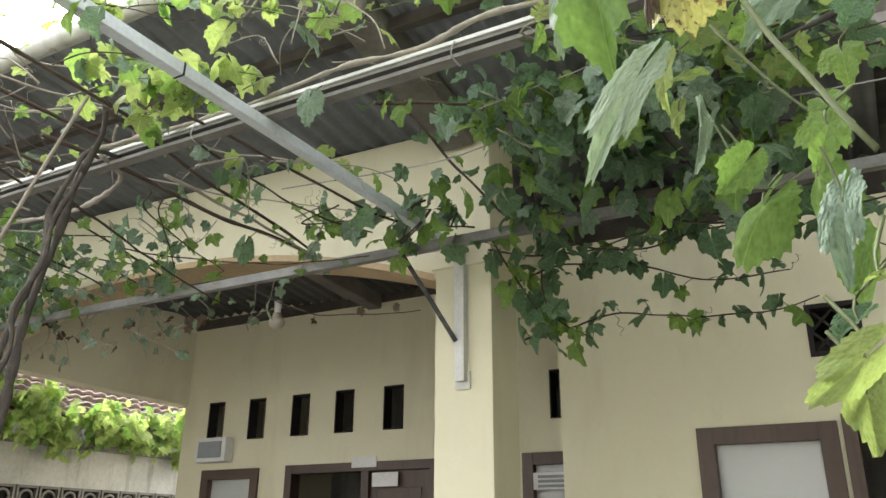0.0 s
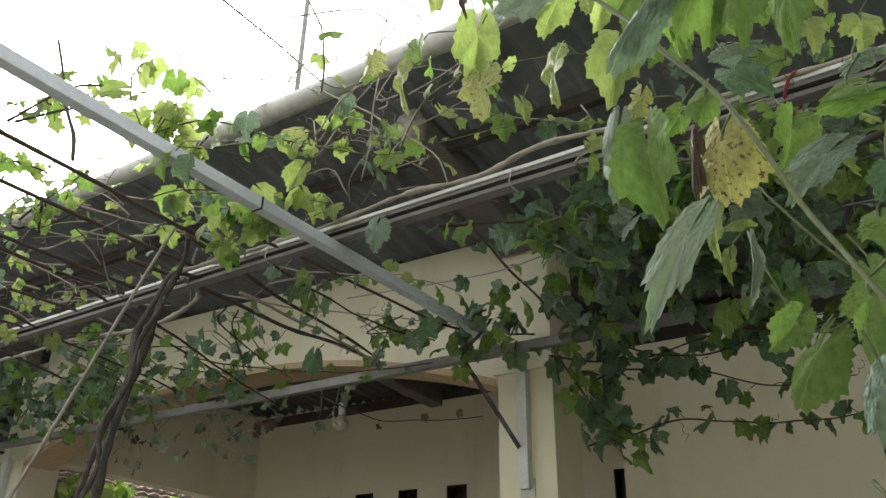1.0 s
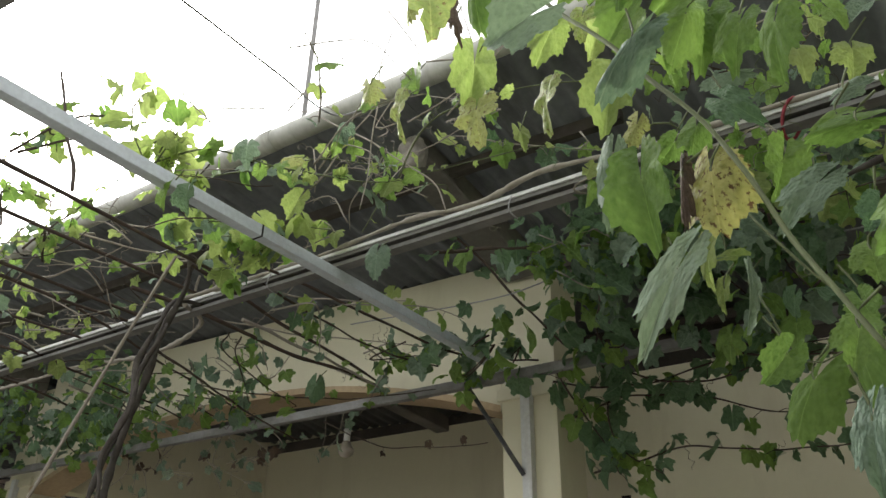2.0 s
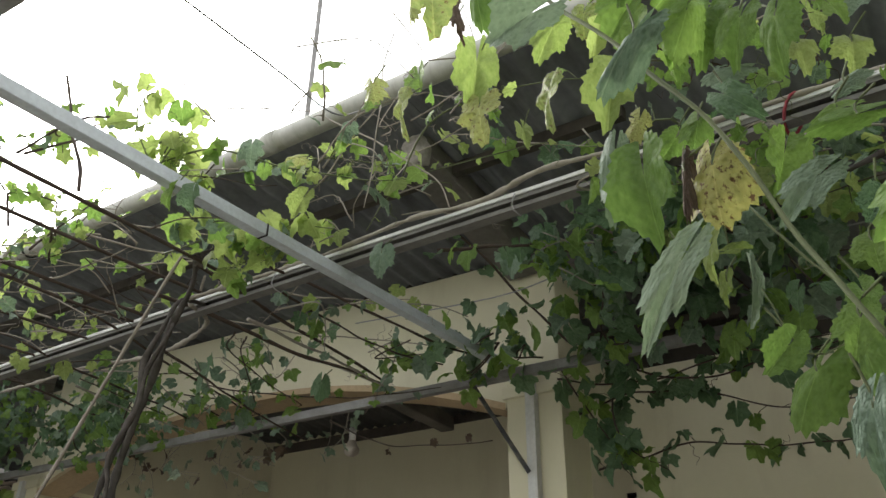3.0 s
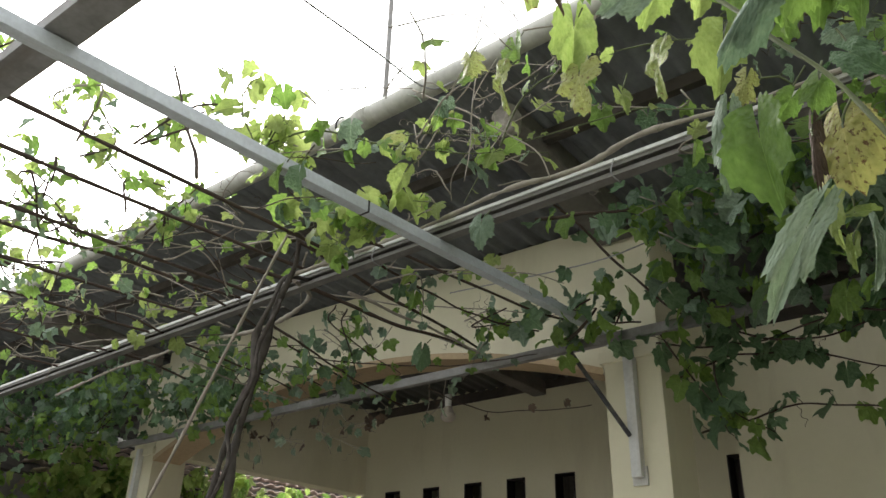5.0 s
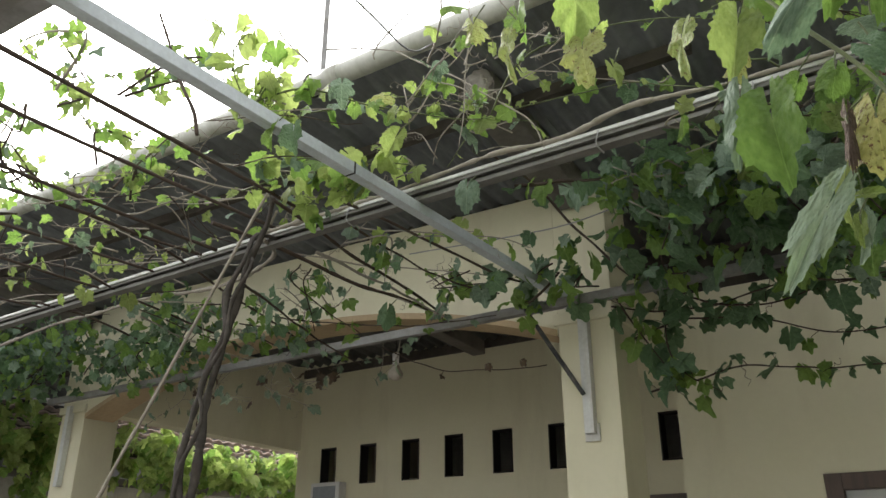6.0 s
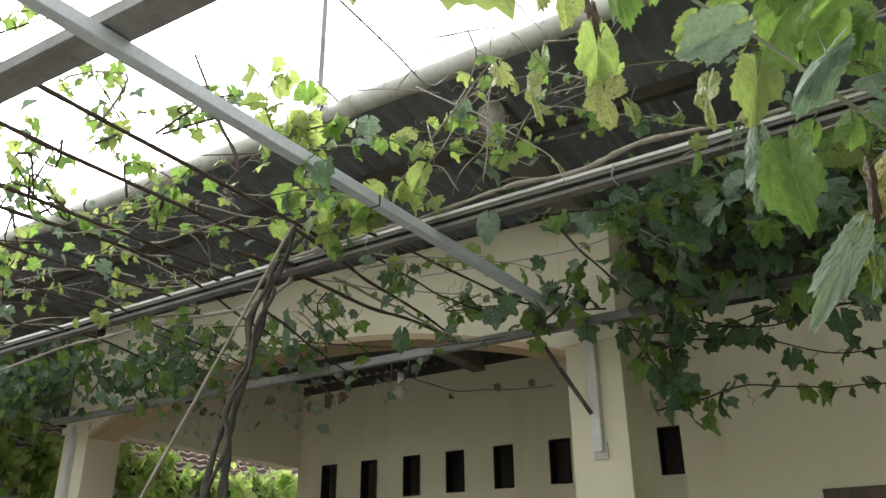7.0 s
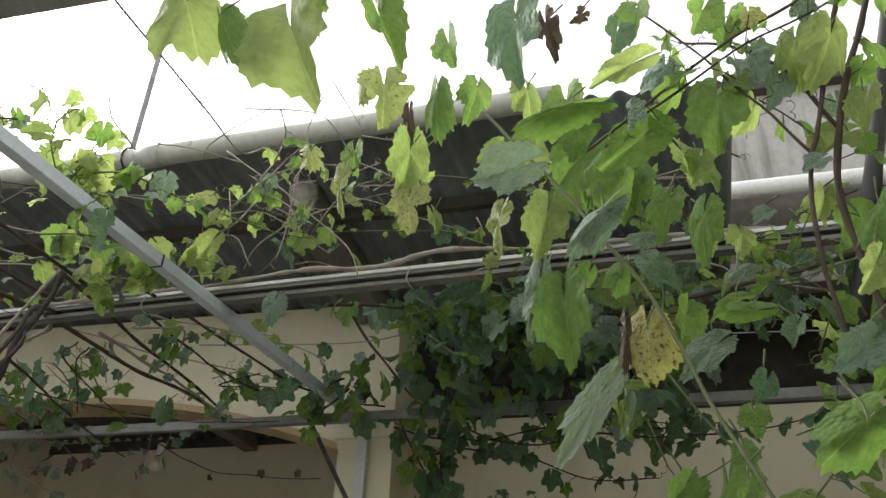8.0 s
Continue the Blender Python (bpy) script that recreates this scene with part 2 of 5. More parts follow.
def tube(bm, pts, r0, r1=None, sides=6, wobble=0.0, cap=True):
    """A tapered tube along the points, uneven by wobble, with nodes like a cane."""
    r1 = r0 if r1 is None else r1
    rings, n = [], len(pts)
    ref = Vector((0.3, 0.2, 0.93))
    for i, p in enumerate(pts):
        p = Vector(p)
        d = (Vector(pts[min(i + 1, n - 1)]) - Vector(pts[max(i - 1, 0)])).normalized()
        if abs(d.dot(ref)) > 0.95:
            ref = Vector((0.9, 0.3, 0.1))
        u = d.cross(ref).normalized()
        v = d.cross(u)
        r = r0 + (r1 - r0) * i / max(1, n - 1)
        r *= 1 + wobble * noise.noise(p * 9.0)
        if wobble:
            r *= 1 + wobble * (random.random() - 0.5)
        rings.append([bm.verts.new(p + r * (math.cos(2 * math.pi * k / sides) * u + math.sin(2 * math.pi * k / sides) * v)) for k in range(sides)])
    for a, b in zip(rings, rings[1:]):
        for k in range(sides):
            f = bm.faces.new((a[k], a[(k + 1) % sides], b[(k + 1) % sides], b[k]))
            f.smooth = True
    if cap and sides > 2:
        bm.faces.new(rings[0][::-1])
        bm.faces.new(rings[-1])
    return bm


def cable(pts, r, sides=6, step=0.08):
    return tube(bmesh.new(), smooth_path(pts, step), r, r, sides)


def holed(x0, x1, z0, z1, y0, y1, holes):
    """An upright wall in the xz plane from y0 to y1 with rectangular holes (x0, x1, z0, z1) through it."""
    xs = sorted({x0, x1, *(h[0] for h in holes), *(h[1] for h in holes)})
    zs = sorted({z0, z1, *(h[2] for h in holes), *(h[3] for h in holes)})
    solid = lambda i, k: 0 <= i < len(xs) - 1 and 0 <= k < len(zs) - 1 and not any(
        h[0] <= (xs[i] + xs[i + 1]) / 2 <= h[1] and h[2] <= (zs[k] + zs[k + 1]) / 2 <= h[3] for h in holes)
    bm, seen = bmesh.new(), {}

    def v(x, y, z):
        key = (round(x, 4), round(y, 4), round(z, 4))
        if key not in seen:
            seen[key] = bm.verts.new(key)
        return seen[key]

    for i in range(len(xs) - 1):
        for k in range(len(zs) - 1):
            if not solid(i, k):
                continue
            a, b, c, d = xs[i], xs[i + 1], zs[k], zs[k + 1]
            bm.faces.new((v(a, y0, c), v(b, y0, c), v(b, y0, d), v(a, y0, d)))
            bm.faces.new((v(a, y1, d), v(b, y1, d), v(b, y1, c), v(a, y1, c)))
            for di, dk, q in ((-1, 0, ((a, c), (a, d))), (1, 0, ((b, d), (b, c))), (0, -1, ((b, c), (a, c))), (0, 1, ((a, d), (b, d)))):
                if not solid(i + di, k + dk):
                    (p, r), (s, t) = q
                    bm.faces.new((v(p, y0, r), v(s, y0, t), v(s, y1, t), v(p, y1, r)))
    bmesh.ops.recalc_face_normals(bm, faces=bm.faces)
    return bm


# large structure ------------------------------------------------------------------
FRONT, BACK, WING = 3.84, 6.12, 4.80
COL0, COL1 = -2.16, -1.80
OPEN0 = -7.10
tagged(part("ground", slab(-400, 400, -400, 400, -0.3, 0.0), M_GROUND), "worn grey concrete yard", "ground", kind="structure")
tagged(part("floor", slab(-7.6, 4.0, 3.4, BACK, 0.004, 0.10, bevel=0.01), M_FLOOR), "dark red-brown tiled porch floor slab", "floor", kind="structure")


def roof_z(y):
    return 4.16 - 0.105 * (y - 2.26)


def roof_tilt(x):
    return -0.022 * (x + 2.7)


# back wall of the porch with its ventilation slots, two windows and a door
SLOTS = [-6.172, -5.62, -5.066, -4.541, -3.992, -3.40, -2.364]
holes = [(x, x + 0.215, 2.485, 2.885) for x in SLOTS]
holes += [(-6.17, -5.42, 0.95, 2.20), (-5.08, -3.40, 0.10, 2.21), (-2.62, -1.95, 0.95, 2.22)]
wall = tagged(part("wall_back", holed(-6.53, -1.78, 0.0, 3.90, BACK, BACK + 0.14, holes), M_WALL), "cream painted porch wall with a row of ventilation slots", "wall", kind="structure")
# frames line the slots through the wall; their blackness stands for inner shade
for x in SLOTS:
    f = slab(x + 0.0, x + 0.012, BACK - 0.006, BACK + 0.12, 2.485, 2.885)
    box(f, x + 0.203, x + 0.215, BACK - 0.006, BACK + 0.12, 2.485, 2.885)
    box(f, x + 0.012, x + 0.203, BACK - 0.006, BACK + 0.12, 2.873, 2.885)
    box(f, x + 0.012, x + 0.203, BACK - 0.006, BACK + 0.12, 2.485, 2.497)
    part("vent_frame", f, M_DARKFRAME, wall)
# dark rooms behind
tagged(part("wall_rooms", slab(-6.77, 4.0, 8.6, 8.75, 0.0, 3.6), M_BLOCK), "plain inner wall of the dark rooms", "wall", kind="structure")
tagged(part("wall_room_end", slab(-6.53, -6.39, BACK + 0.142, 8.598, 0.0, 3.6), M_WALL), "cream outer end wall of the house", "wall", kind="structure")
tagged(part("wall_room_east", slab(4.0, 4.15, 4.8, 8.75, 0.0, 3.6), M_WALL), "plain end wall of the house", "wall", kind="structure")
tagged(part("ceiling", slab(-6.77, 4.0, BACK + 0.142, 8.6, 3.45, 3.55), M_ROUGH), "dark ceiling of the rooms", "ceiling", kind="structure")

# wing on the east with a window and a diamond vent
wing = tagged(part("wall_wing", holed(-1.78, 4.0, 0.0, 3.42, WING, WING + 0.14, [(-0.955, -0.215, 0.85, 2.165), (-0.195, 0.70, 0.10, 2.20), (-0.29, -0.01, 2.52, 2.82)]), M_WALL),
              "cream painted wing wall beside the porch", "wall", kind="structure")
tagged(part("wall_wing_return", slab(-1.78, -1.64, WING + 0.142, BACK - 0.002, 0.0, 3.42), M_WALL), "cream return wall of the wing", "wall", kind="structure")


def arch_z(x):
    u = (x - (OPEN0 + COL0) / 2) / ((COL0 - OPEN0) / 2)
    return 2.985 + 0.42 * (1 - min(1, abs(u)) ** 2.2)


def arched_beam():
    bm = bmesh.new()
    n = 48
    xs = [OPEN0 + (COL0 - OPEN0) * i / n for i in range(n + 1)]
    rows = [[bm.verts.new((x, y, z)) for x, z in [(x, arch_z(x) if low else roof_z(FRONT) + roof_tilt(x) - 0.03) for x in xs]]
            for y, low in ((FRONT, 1), (FRONT, 0), (FRONT + 0.3, 0), (FRONT + 0.3, 1))]
    for a, b in zip(rows, rows[1:] + rows[:1]):
        for i in range(n):
            bm.faces.new((a[i], a[i + 1], b[i + 1], b[i]))
    bm.faces.new([r[0] for r in rows]), bm.faces.new([r[-1] for r in rows])
    bmesh.ops.recalc_face_normals(bm, faces=bm.faces)
    return bm


tagged(part("porch_beam", arched_beam(), M_WALL), "cream plastered porch beam with a shallow arched underside", "beam", kind="structure")
soffit = bmesh.new()
xs = [OPEN0 + 0.004 + (COL0 - OPEN0 - 0.008) * i / 48 for i in range(49)]
rows = [[soffit.verts.new((x, y, arch_z(x) - dz)) for x in xs] for y, dz in ((FRONT - 0.008, -0.03), (FRONT - 0.008, 0.014), (FRONT + 0.3, 0.014), (FRONT + 0.3, 0.004))]
for a, b in zip(rows, rows[1:]):
    for i in range(48):
        soffit.faces.new((a[i], a[i + 1], b[i + 1], b[i]))
tagged(part("trim_arch", soffit, M_TAN), "ochre painted edge under the porch arch", "trim", kind="structure")


def porch_column(x0, x1, y0, y1, top, label):
    col = empty("porch_column", label, "column", "porch columns", "structure", ((x0 + x1) / 2, y0, 0))
    b = slab(x0, x1, y0, y1, 0.104, top, bevel=0.008)
    for name, bm in (("shaft", b), ("capital", slab(x0 - 0.02, x1 + 0.02, y0 - 0.025, y1 + 0.01, 3.035, 3.105, bevel=0.008))):
        o = part(name, bm, M_WALL, col)
        o.matrix_parent_inverse = Matrix.Translation(col.location).inverted()
    return col


porch_column(COL0 + 0.002, COL1, FRONT - 0.004, FRONT + 0.34, roof_z(FRONT) - 0.09, "square cream plastered column carrying the porch beam")
porch_column(-7.48, OPEN0 - 0.002, FRONT - 0.004, FRONT + 0.36, 3.95, "square cream plastered column at the far porch corner")
# the beam over the open side runs askew from the far column to the end of the back wall
sb = bmesh.new()
ends = [((-7.28, FRONT + 0.362), (-7.104, FRONT + 0.362), 3.05), ((-6.69, BACK - 0.002), (-6.49, BACK - 0.002), 2.88)]
near, far = [[sb.verts.new((*p, z)) for p, z in ((a, lo), (b, lo), (b, 3.86), (a, 3.86))] for a, b, lo in ends]
sb.faces.new(near[::-1]), sb.faces.new(far)
for i in range(4):
    sb.faces.new((near[i], near[(i + 1) % 4], far[(i + 1) % 4], far[i]))
bmesh.ops.recalc_face_normals(sb, faces=sb.faces)
tagged(part("side_beam", sb, M_WALL), "cream plastered beam over the open porch side", "beam", kind="structure")
hb = bmesh.new()
prof = [(4.182, 3.20), (4.30, 3.12), (4.42, 2.98), (4.798, 2.84), (4.798, 3.42), (4.182, 3.42)]
fa, fb = [hb.verts.new((-1.985, y, z)) for y, z in prof], [hb.verts.new((-1.80, y, z)) for y, z in prof]
hb.faces.new(fa[::-1]), hb.faces.new(fb)
for i in range(6):
    hb.faces.new((fa[i], fa[(i + 1) % 6], fb[(i + 1) % 6], fb[i]))
bmesh.ops.recalc_face_normals(hb, faces=hb.faces)
tagged(part("haunch_beam", hb, M_WALL), "short cream haunched beam between column and wing", "beam", kind="structure")


# roof of corrugated sheets with rafters, and the pipe gutter along its edge
def corrugated(x0, x1, y0, y1, pitch=0.13, amp=0.021):
    bm = bmesh.new()
    n = int((x1 - x0) / pitch * 8)
    top, bot = [], []
    for i in range(n + 1):
        x = x0 + (x1 - x0) * i / n
        w = amp * math.sin(2 * math.pi * x / pitch)
        top.append([bm.verts.new((x, y, roof_z(y) + roof_tilt(x) + w + 0.006)) for y in (y0, y1)])
        bot.append([bm.verts.new((x, y, roof_z(y) + roof_tilt(x) + w)) for y in (y0, y1)])
    for i in range(n):
        bm.faces.new((top[i][0], top[i + 1][0], top[i + 1][1], top[i][1]))
        bm.faces.new((bot[i][0], bot[i][1], bot[i + 1][1], bot[i + 1][0]))
        bm.faces.new((top[i][0], bot[i][0], bot[i + 1][0], top[i + 1][0]))
        bm.faces.new((top[i][1], top[i + 1][1], bot[i + 1][1], bot[i][1]))
    for f in bm.faces:
        f.smooth = True
    return bm


roof = empty("porch_roof", "dark weathered corrugated fibre cement porch roof", "roof", kind="structure")
x = -11.2
while x < -0.7:
    s = part("roof_sheet", corrugated(x, x + 1.06, 2.28, 6.4), M_SHEET, roof)
    s.location.z = 0.008 * (round((x + 11.2) / 1.04) % 2)
    x += 1.04
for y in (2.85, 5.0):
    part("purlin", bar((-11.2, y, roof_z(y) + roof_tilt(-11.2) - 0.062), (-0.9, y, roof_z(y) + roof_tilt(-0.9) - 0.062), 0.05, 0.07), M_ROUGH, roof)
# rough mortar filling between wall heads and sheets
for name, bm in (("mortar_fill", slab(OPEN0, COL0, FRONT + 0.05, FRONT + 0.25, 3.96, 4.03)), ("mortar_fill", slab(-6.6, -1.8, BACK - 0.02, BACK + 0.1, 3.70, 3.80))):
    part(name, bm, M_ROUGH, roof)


def concrete_bracket(x0, x1, y0, y1, z0, z1, drop):
    """A cantilever that is deeper at the wall than at its tip."""
    bm = bmesh.new()
    pr = [(y0, z0), (y1, z1 - drop), (y1, z1), (y0, z0 + 0.13)]
    a, b = [bm.verts.new((x0, y, z)) for y, z in pr], [bm.verts.new((x1, y, z)) for y, z in pr]
    bm.faces.new(a[::-1]), bm.faces.new(b)
    for i in range(4):
        bm.faces.new((a[i], a[(i + 1) % 4], b[(i + 1) % 4], b[i]))
    bmesh.ops.recalc_face_normals(bm, faces=bm.faces)
    bmesh.ops.bevel(bm, geom=list(bm.edges), offset=0.008, segments=1, affect="EDGES")
    return bm


tagged(part("cantilever", concrete_bracket(-2.10, -1.88, 2.62, FRONT - 0.03, 4.00, 4.03, 0.24), M_CONC), "raw grey concrete cantilever under the eave", "beam", kind="structure")
tagged(part("cantilever", concrete_bracket(-7.40, -7.18, 2.62, FRONT - 0.03, 4.06, 4.10, 0.24), M_CONC), "raw grey concrete cantilever under the eave", "beam", kind="structure")
tagged(part("porch_joist", concrete_bracket(-4.20, -4.05, FRONT + 0.31, BACK - 0.002, 3.74, 3.86, 0.22), M_CONC), "concrete joist under the porch roof", "beam", kind="structure")

gutter = empty("gutter_pipe", "thick dirty pale plastic pipe along the eave", "pipe")


def gx(x):
    return (x, 2.215, 4.128 + roof_tilt(x) * 0.75)


part("pipe", tube(bmesh.new(), [gx(-11 + 0.25 * i) for i in range(43)], 0.056, 0.056, 20), M_PVC, gutter)
for x in (-2.665, -6.6):
    part("socket", tube(bmesh.new(), [gx(x - 0.075), gx(x + 0.075)], 0.0605, 0.0605, 20), M_PVC, gutter)
for x in (-2.80, -5.0):
    c = gx(x)
    part("wire_tie", tube(bmesh.new(), [(c[0] + 0.01 * math.sin(a), c[1] + 0.0635 * math.cos(a), c[2] + 0.0635 * math.sin(a)) for a in [2 * math.pi * k / 20 for k in range(21)]], 0.006, 0.006, 5), M_WIRE, gutter)

# pergola of steel sections
per = empty("pergola", "galvanised steel pergola frame tied between yard and porch", "pergola")
BX = -2.105
part("beam", bar((BX + 0.010, -2.6, 3.176), (BX + 0.060, 3.832, 3.166), 0.050, 0.050, 0.004, lip=0.0), M_GALV, per, "long bright galvanised box beam")
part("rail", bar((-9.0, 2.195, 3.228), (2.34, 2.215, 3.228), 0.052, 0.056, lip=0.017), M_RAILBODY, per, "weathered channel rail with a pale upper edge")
# the rail's pale upper edge is a separate strip in a paler material
part("rail_cap", bar((-9.0, 2.193, 3.2645), (2.34, 2.213, 3.2645), 0.062, 0.016, 0.002), M_PAINTMETAL, per, "separate pale strip along the top of the rail")
part("rail", bar((-7.3, 3.585, 3.10), (2.34, 3.60, 3.085), 0.05, 0.055), M_RAIL, per, "slim grey steel rail before the porch")
part("rail", bar((-6.5, 0.20, 3.228), (1.2, 0.62, 3.228), 0.11, 0.05), M_RAIL, per, "broad grey cross rail lying over the beam")
part("bracket_post", slab(-2.005, -1.945, FRONT - 0.062, FRONT - 0.008, 2.36, 3.10, bevel=0.004), M_PAINTMETAL, per)
part("mounting_plate", slab(-2.02, -1.93, FRONT - 0.022, FRONT - 0.006, 2.32, 2.42, bevel=0.004), M_PAINTMETAL, per)
part("strut", bar((-2.24, 3.56, 3.09), (-1.99, FRONT - 0.068, 2.58), 0.022, 0.022), M_RAILDARK, per)
part("bracket_arm", bar((-1.98, 3.60, 3.08), (-1.98, FRONT - 0.03, 3.08), 0.05, 0.05), M_PAINTMETAL, per)
part("bracket_post", slab(-7.33, -7.27, FRONT - 0.062, FRONT - 0.008, 2.36, 3.10, bevel=0.004), M_PAINTMETAL, per)
for y, w in ((1.73, 0.009),):
    part("tie_band", slab(-2.0615 - 0.0265, -2.0615 + 0.0265, y, y + w, 3.1695 - 0.0265, 3.1695 + 0.0265), M_WIRE, per)
for x, y, z in ((1.12, 0.616, 3.202), (-6.35, 0.21, 3.202), (-8.9, 2.195, 3.197)):
    part("post", slab(x - 0.03, x + 0.03, y - 0.03, y + 0.03, 0.0, z, bevel=0.003), M_GALV, per)
part("post", slab(BX - 0.03, BX + 0.03, -2.55, -2.49, 0.0, 3.15, bevel=0.003), M_GALV, per)

# the wing's eaves, ring beam and upper wall
tagged(part("ring_beam", slab(COL1 + 0.01, 4.2, FRONT + 0.08, FRONT + 0.24, 3.86, 4.03, bevel=0.01), M_CONC), "stained concrete ring beam above the wing", "beam", kind="structure")
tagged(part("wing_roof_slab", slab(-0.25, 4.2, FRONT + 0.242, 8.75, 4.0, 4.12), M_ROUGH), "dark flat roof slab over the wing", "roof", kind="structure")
# dark sheet added in place of the shaded opening above the wing wall
tagged(part("wing_gap_sheet", slab(-1.78, 4.0, WING + 0.3, WING + 0.42, 3.424, 3.99), M_ROUGH), "dark sheet standing for the shaded opening under the wing eaves", "wall", kind="structure")
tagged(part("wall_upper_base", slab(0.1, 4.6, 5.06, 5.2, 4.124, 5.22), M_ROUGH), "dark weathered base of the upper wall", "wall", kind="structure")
upper = tagged(part("wall_upper", slab(0.12, 4.6, 5.10, 5.22, 5.224, 6.20), M_BLOCK), "whitewashed block wall of the upper storey", "wall", kind="structure")
tagged(part("coping", slab(0.08, 4.65, 5.0, 5.3, 6.204, 6.34, bevel=0.02), M_ROUGH), "dark weathered coping on the upper wall", "coping", kind="structure")
PIPE = [(0.05, 4.72, 4.1), (0.05, 4.72, 4.9), (0.10, 4.72, 5.02), (0.22, 4.72, 5.05), (4.4, 4.72, 4.98)]
tagged(part("water_pipe", cable(PIPE, 0.07, 14, 0.05), M_WHITEPIPE), "white plastic water pipe running under the upper wall", "pipe")

# windows, door and vent -------------------------------------------------------------
def framed(x0, x1, z0, z1, y, w=0.095, proud=0.025, depth=0.11):
    """Four timber members round an opening, butted at the corners."""
    return [slab(x0, x0 + w, y - proud, y + depth, z0, z1, bevel=0.004), slab(x1 - w, x1, y - proud, y + depth, z0, z1, bevel=0.004),
            slab(x0 + w, x1 - w, y - proud + 0.003, y + depth, z1 - w, z1, bevel=0.004), slab(x0 + w, x1 - w, y - proud + 0.003, y + depth, z0, z0 + w, bevel=0.004)]


def window(x0, x1, z0, z1, y, label, curtain):
    win = empty("window", label, "window", kind="structure", at=(0, 0, 0))
    for bm in framed(x0, x1, z0, z1, y):
        part("window_frame", bm, M_WOOD, win)
    g = part("pane", slab(x0 + 0.095, x1 - 0.095, y + 0.045, y + 0.051, z0 + 0.095, z1 - 0.095), M_GLASS, win)
    g.visible_shadow = False
    if curtain:
        bm, n = bmesh.new(), 60
        a, b = x0 + 0.1, x1 - 0.1
        cols = [[bm.verts.new((a + (b - a) * i / n, y + 0.125 + 0.012 * math.sin(i * 1.1) + 0.006 * math.sin(i * 0.37), z)) for z in (z0 + 0.1, z1 - 0.1)] for i in range(n + 1)]
        for p, q in zip(cols, cols[1:]):
            bm.faces.new((p[0], q[0], q[1], p[1])).smooth = True
        part("curtain", bm, M_CURTAIN, win, "pale gathered curtain behind the pane")
    return win


window(-0.955, -0.215, 0.85, 2.165, WING, "brown wooden window with a pale reflecting pane", True)
window(-6.17, -5.42, 0.95, 2.20, BACK, "small brown wooden porch window", False)
window(-2.62, -1.80, 0.95, 2.22, BACK, "brown wooden window behind the column", False)
side_door = empty("side_door", "brown wooden side door frame standing open to a dark room", "door", kind="structure")
for bm in framed(-0.193, 0.70, 0.104, 2.20, WING, 0.07):
    part("door_frame", bm, M_WOOD, side_door)
door = empty("door", "dark brown double door standing partly open", "door", kind="structure")
for bm in framed(-5.08, -3.40, 0.104, 2.21, BACK, 0.08):
    part("door_frame", bm, M_WOOD, door)
part("mullion", slab(-4.20, -4.12, BACK - 0.02, BACK + 0.1, 0.19, 2.128), M_WOOD, door)
leafd = part("door_leaf", slab(-4.118, -3.482, BACK + 0.02, BACK + 0.06, 0.19, 2.126), M_WOOD, door)
for z0, z1 in ((0.35, 0.95), (1.08, 1.98)):
    part("door_panel", slab(-4.02, -3.58, BACK + 0.008, BACK + 0.022, z0, z1, bevel=0.006), M_WOOD, leafd)
tagged(part("notice_card", slab(-4.30, -4.03, BACK - 0.034, BACK - 0.028, 2.16, 2.255), M_PAPER), "blank white card over the door frame", "card")
tagged(part("notice_card", slab(-4.07, -3.80, BACK - 0.034, BACK - 0.028, 1.99, 2.11), M_PAPER), "blank white card on the door", "card")
meter = empty("electric_meter", "white plastic meter box on the porch wall", "meter box")
part("meter_box", slab(-6.19, -5.79, BACK - 0.12, BACK - 0.002, 2.27, 2.51, bevel=0.015), M_PAPER, meter)
part("meter_face", slab(-6.15, -5.84, BACK - 0.126, BACK - 0.119, 2.31, 2.47), M_INK, meter)
sign = empty("door_plate", "small plate of grey print above the side window", "sign")
part("plate", slab(-2.52, -2.08, BACK - 0.034, BACK - 0.028, 1.93, 2.06), M_PAPER, sign)
for i in range(3):
    part("print_bar", slab(-2.48, -2.14 - 0.05 * (i % 2), BACK - 0.038, BACK - 0.0345, 1.945 + 0.036 * i, 1.967 + 0.036 * i), M_INK, sign)
vent = empty("diamond_vent", "dark wooden ventilation frame with a diamond grille", "vent", kind="structure")
for bm in framed(-0.29, -0.01, 2.52, 2.82, WING, 0.028, 0.012, 0.1):
    part("vent_frame", bm, M_DARKFRAME, vent)
for a, b in (((-0.15, 2.79), (-0.03, 2.67)), ((-0.03, 2.67), (-0.15, 2.55)), ((-0.15, 2.55), (-0.27, 2.67)), ((-0.27, 2.67), (-0.15, 2.79)), ((-0.262, 2.792), (-0.038, 2.548)), ((-0.262, 2.548), (-0.038, 2.792))):
    part("grille_bar", bar((a[0], WING + 0.04, a[1]), (b[0], WING + 0.04, b[1]), 0.016, 0.018, 0.002, (0, 1, 0)), M_DARKFRAME, vent)

# boundary wall beyond the open porch side ------------------------------------------------
BW = -9.2
bnd = tagged(part("boundary_wall", slab(BW - 0.15, BW, -5.0, 14.0, 0.0, 2.62), M_BLOCK), "grey plastered boundary wall under a clay tile coping", "wall", kind="structure")
part("ledge", slab(BW + 0.002, BW + 0.14, 0.5, 14.0, 2.62, 2.70, bevel=0.01), M_CONC, bnd)
tagged(part("neighbour_wall", slab(BW - 2.2, BW - 2.05, 0.5, 14.0, 0.0, 4.5), M_BLOCK), "grey wall of the neighbouring house", "wall", kind="structure")
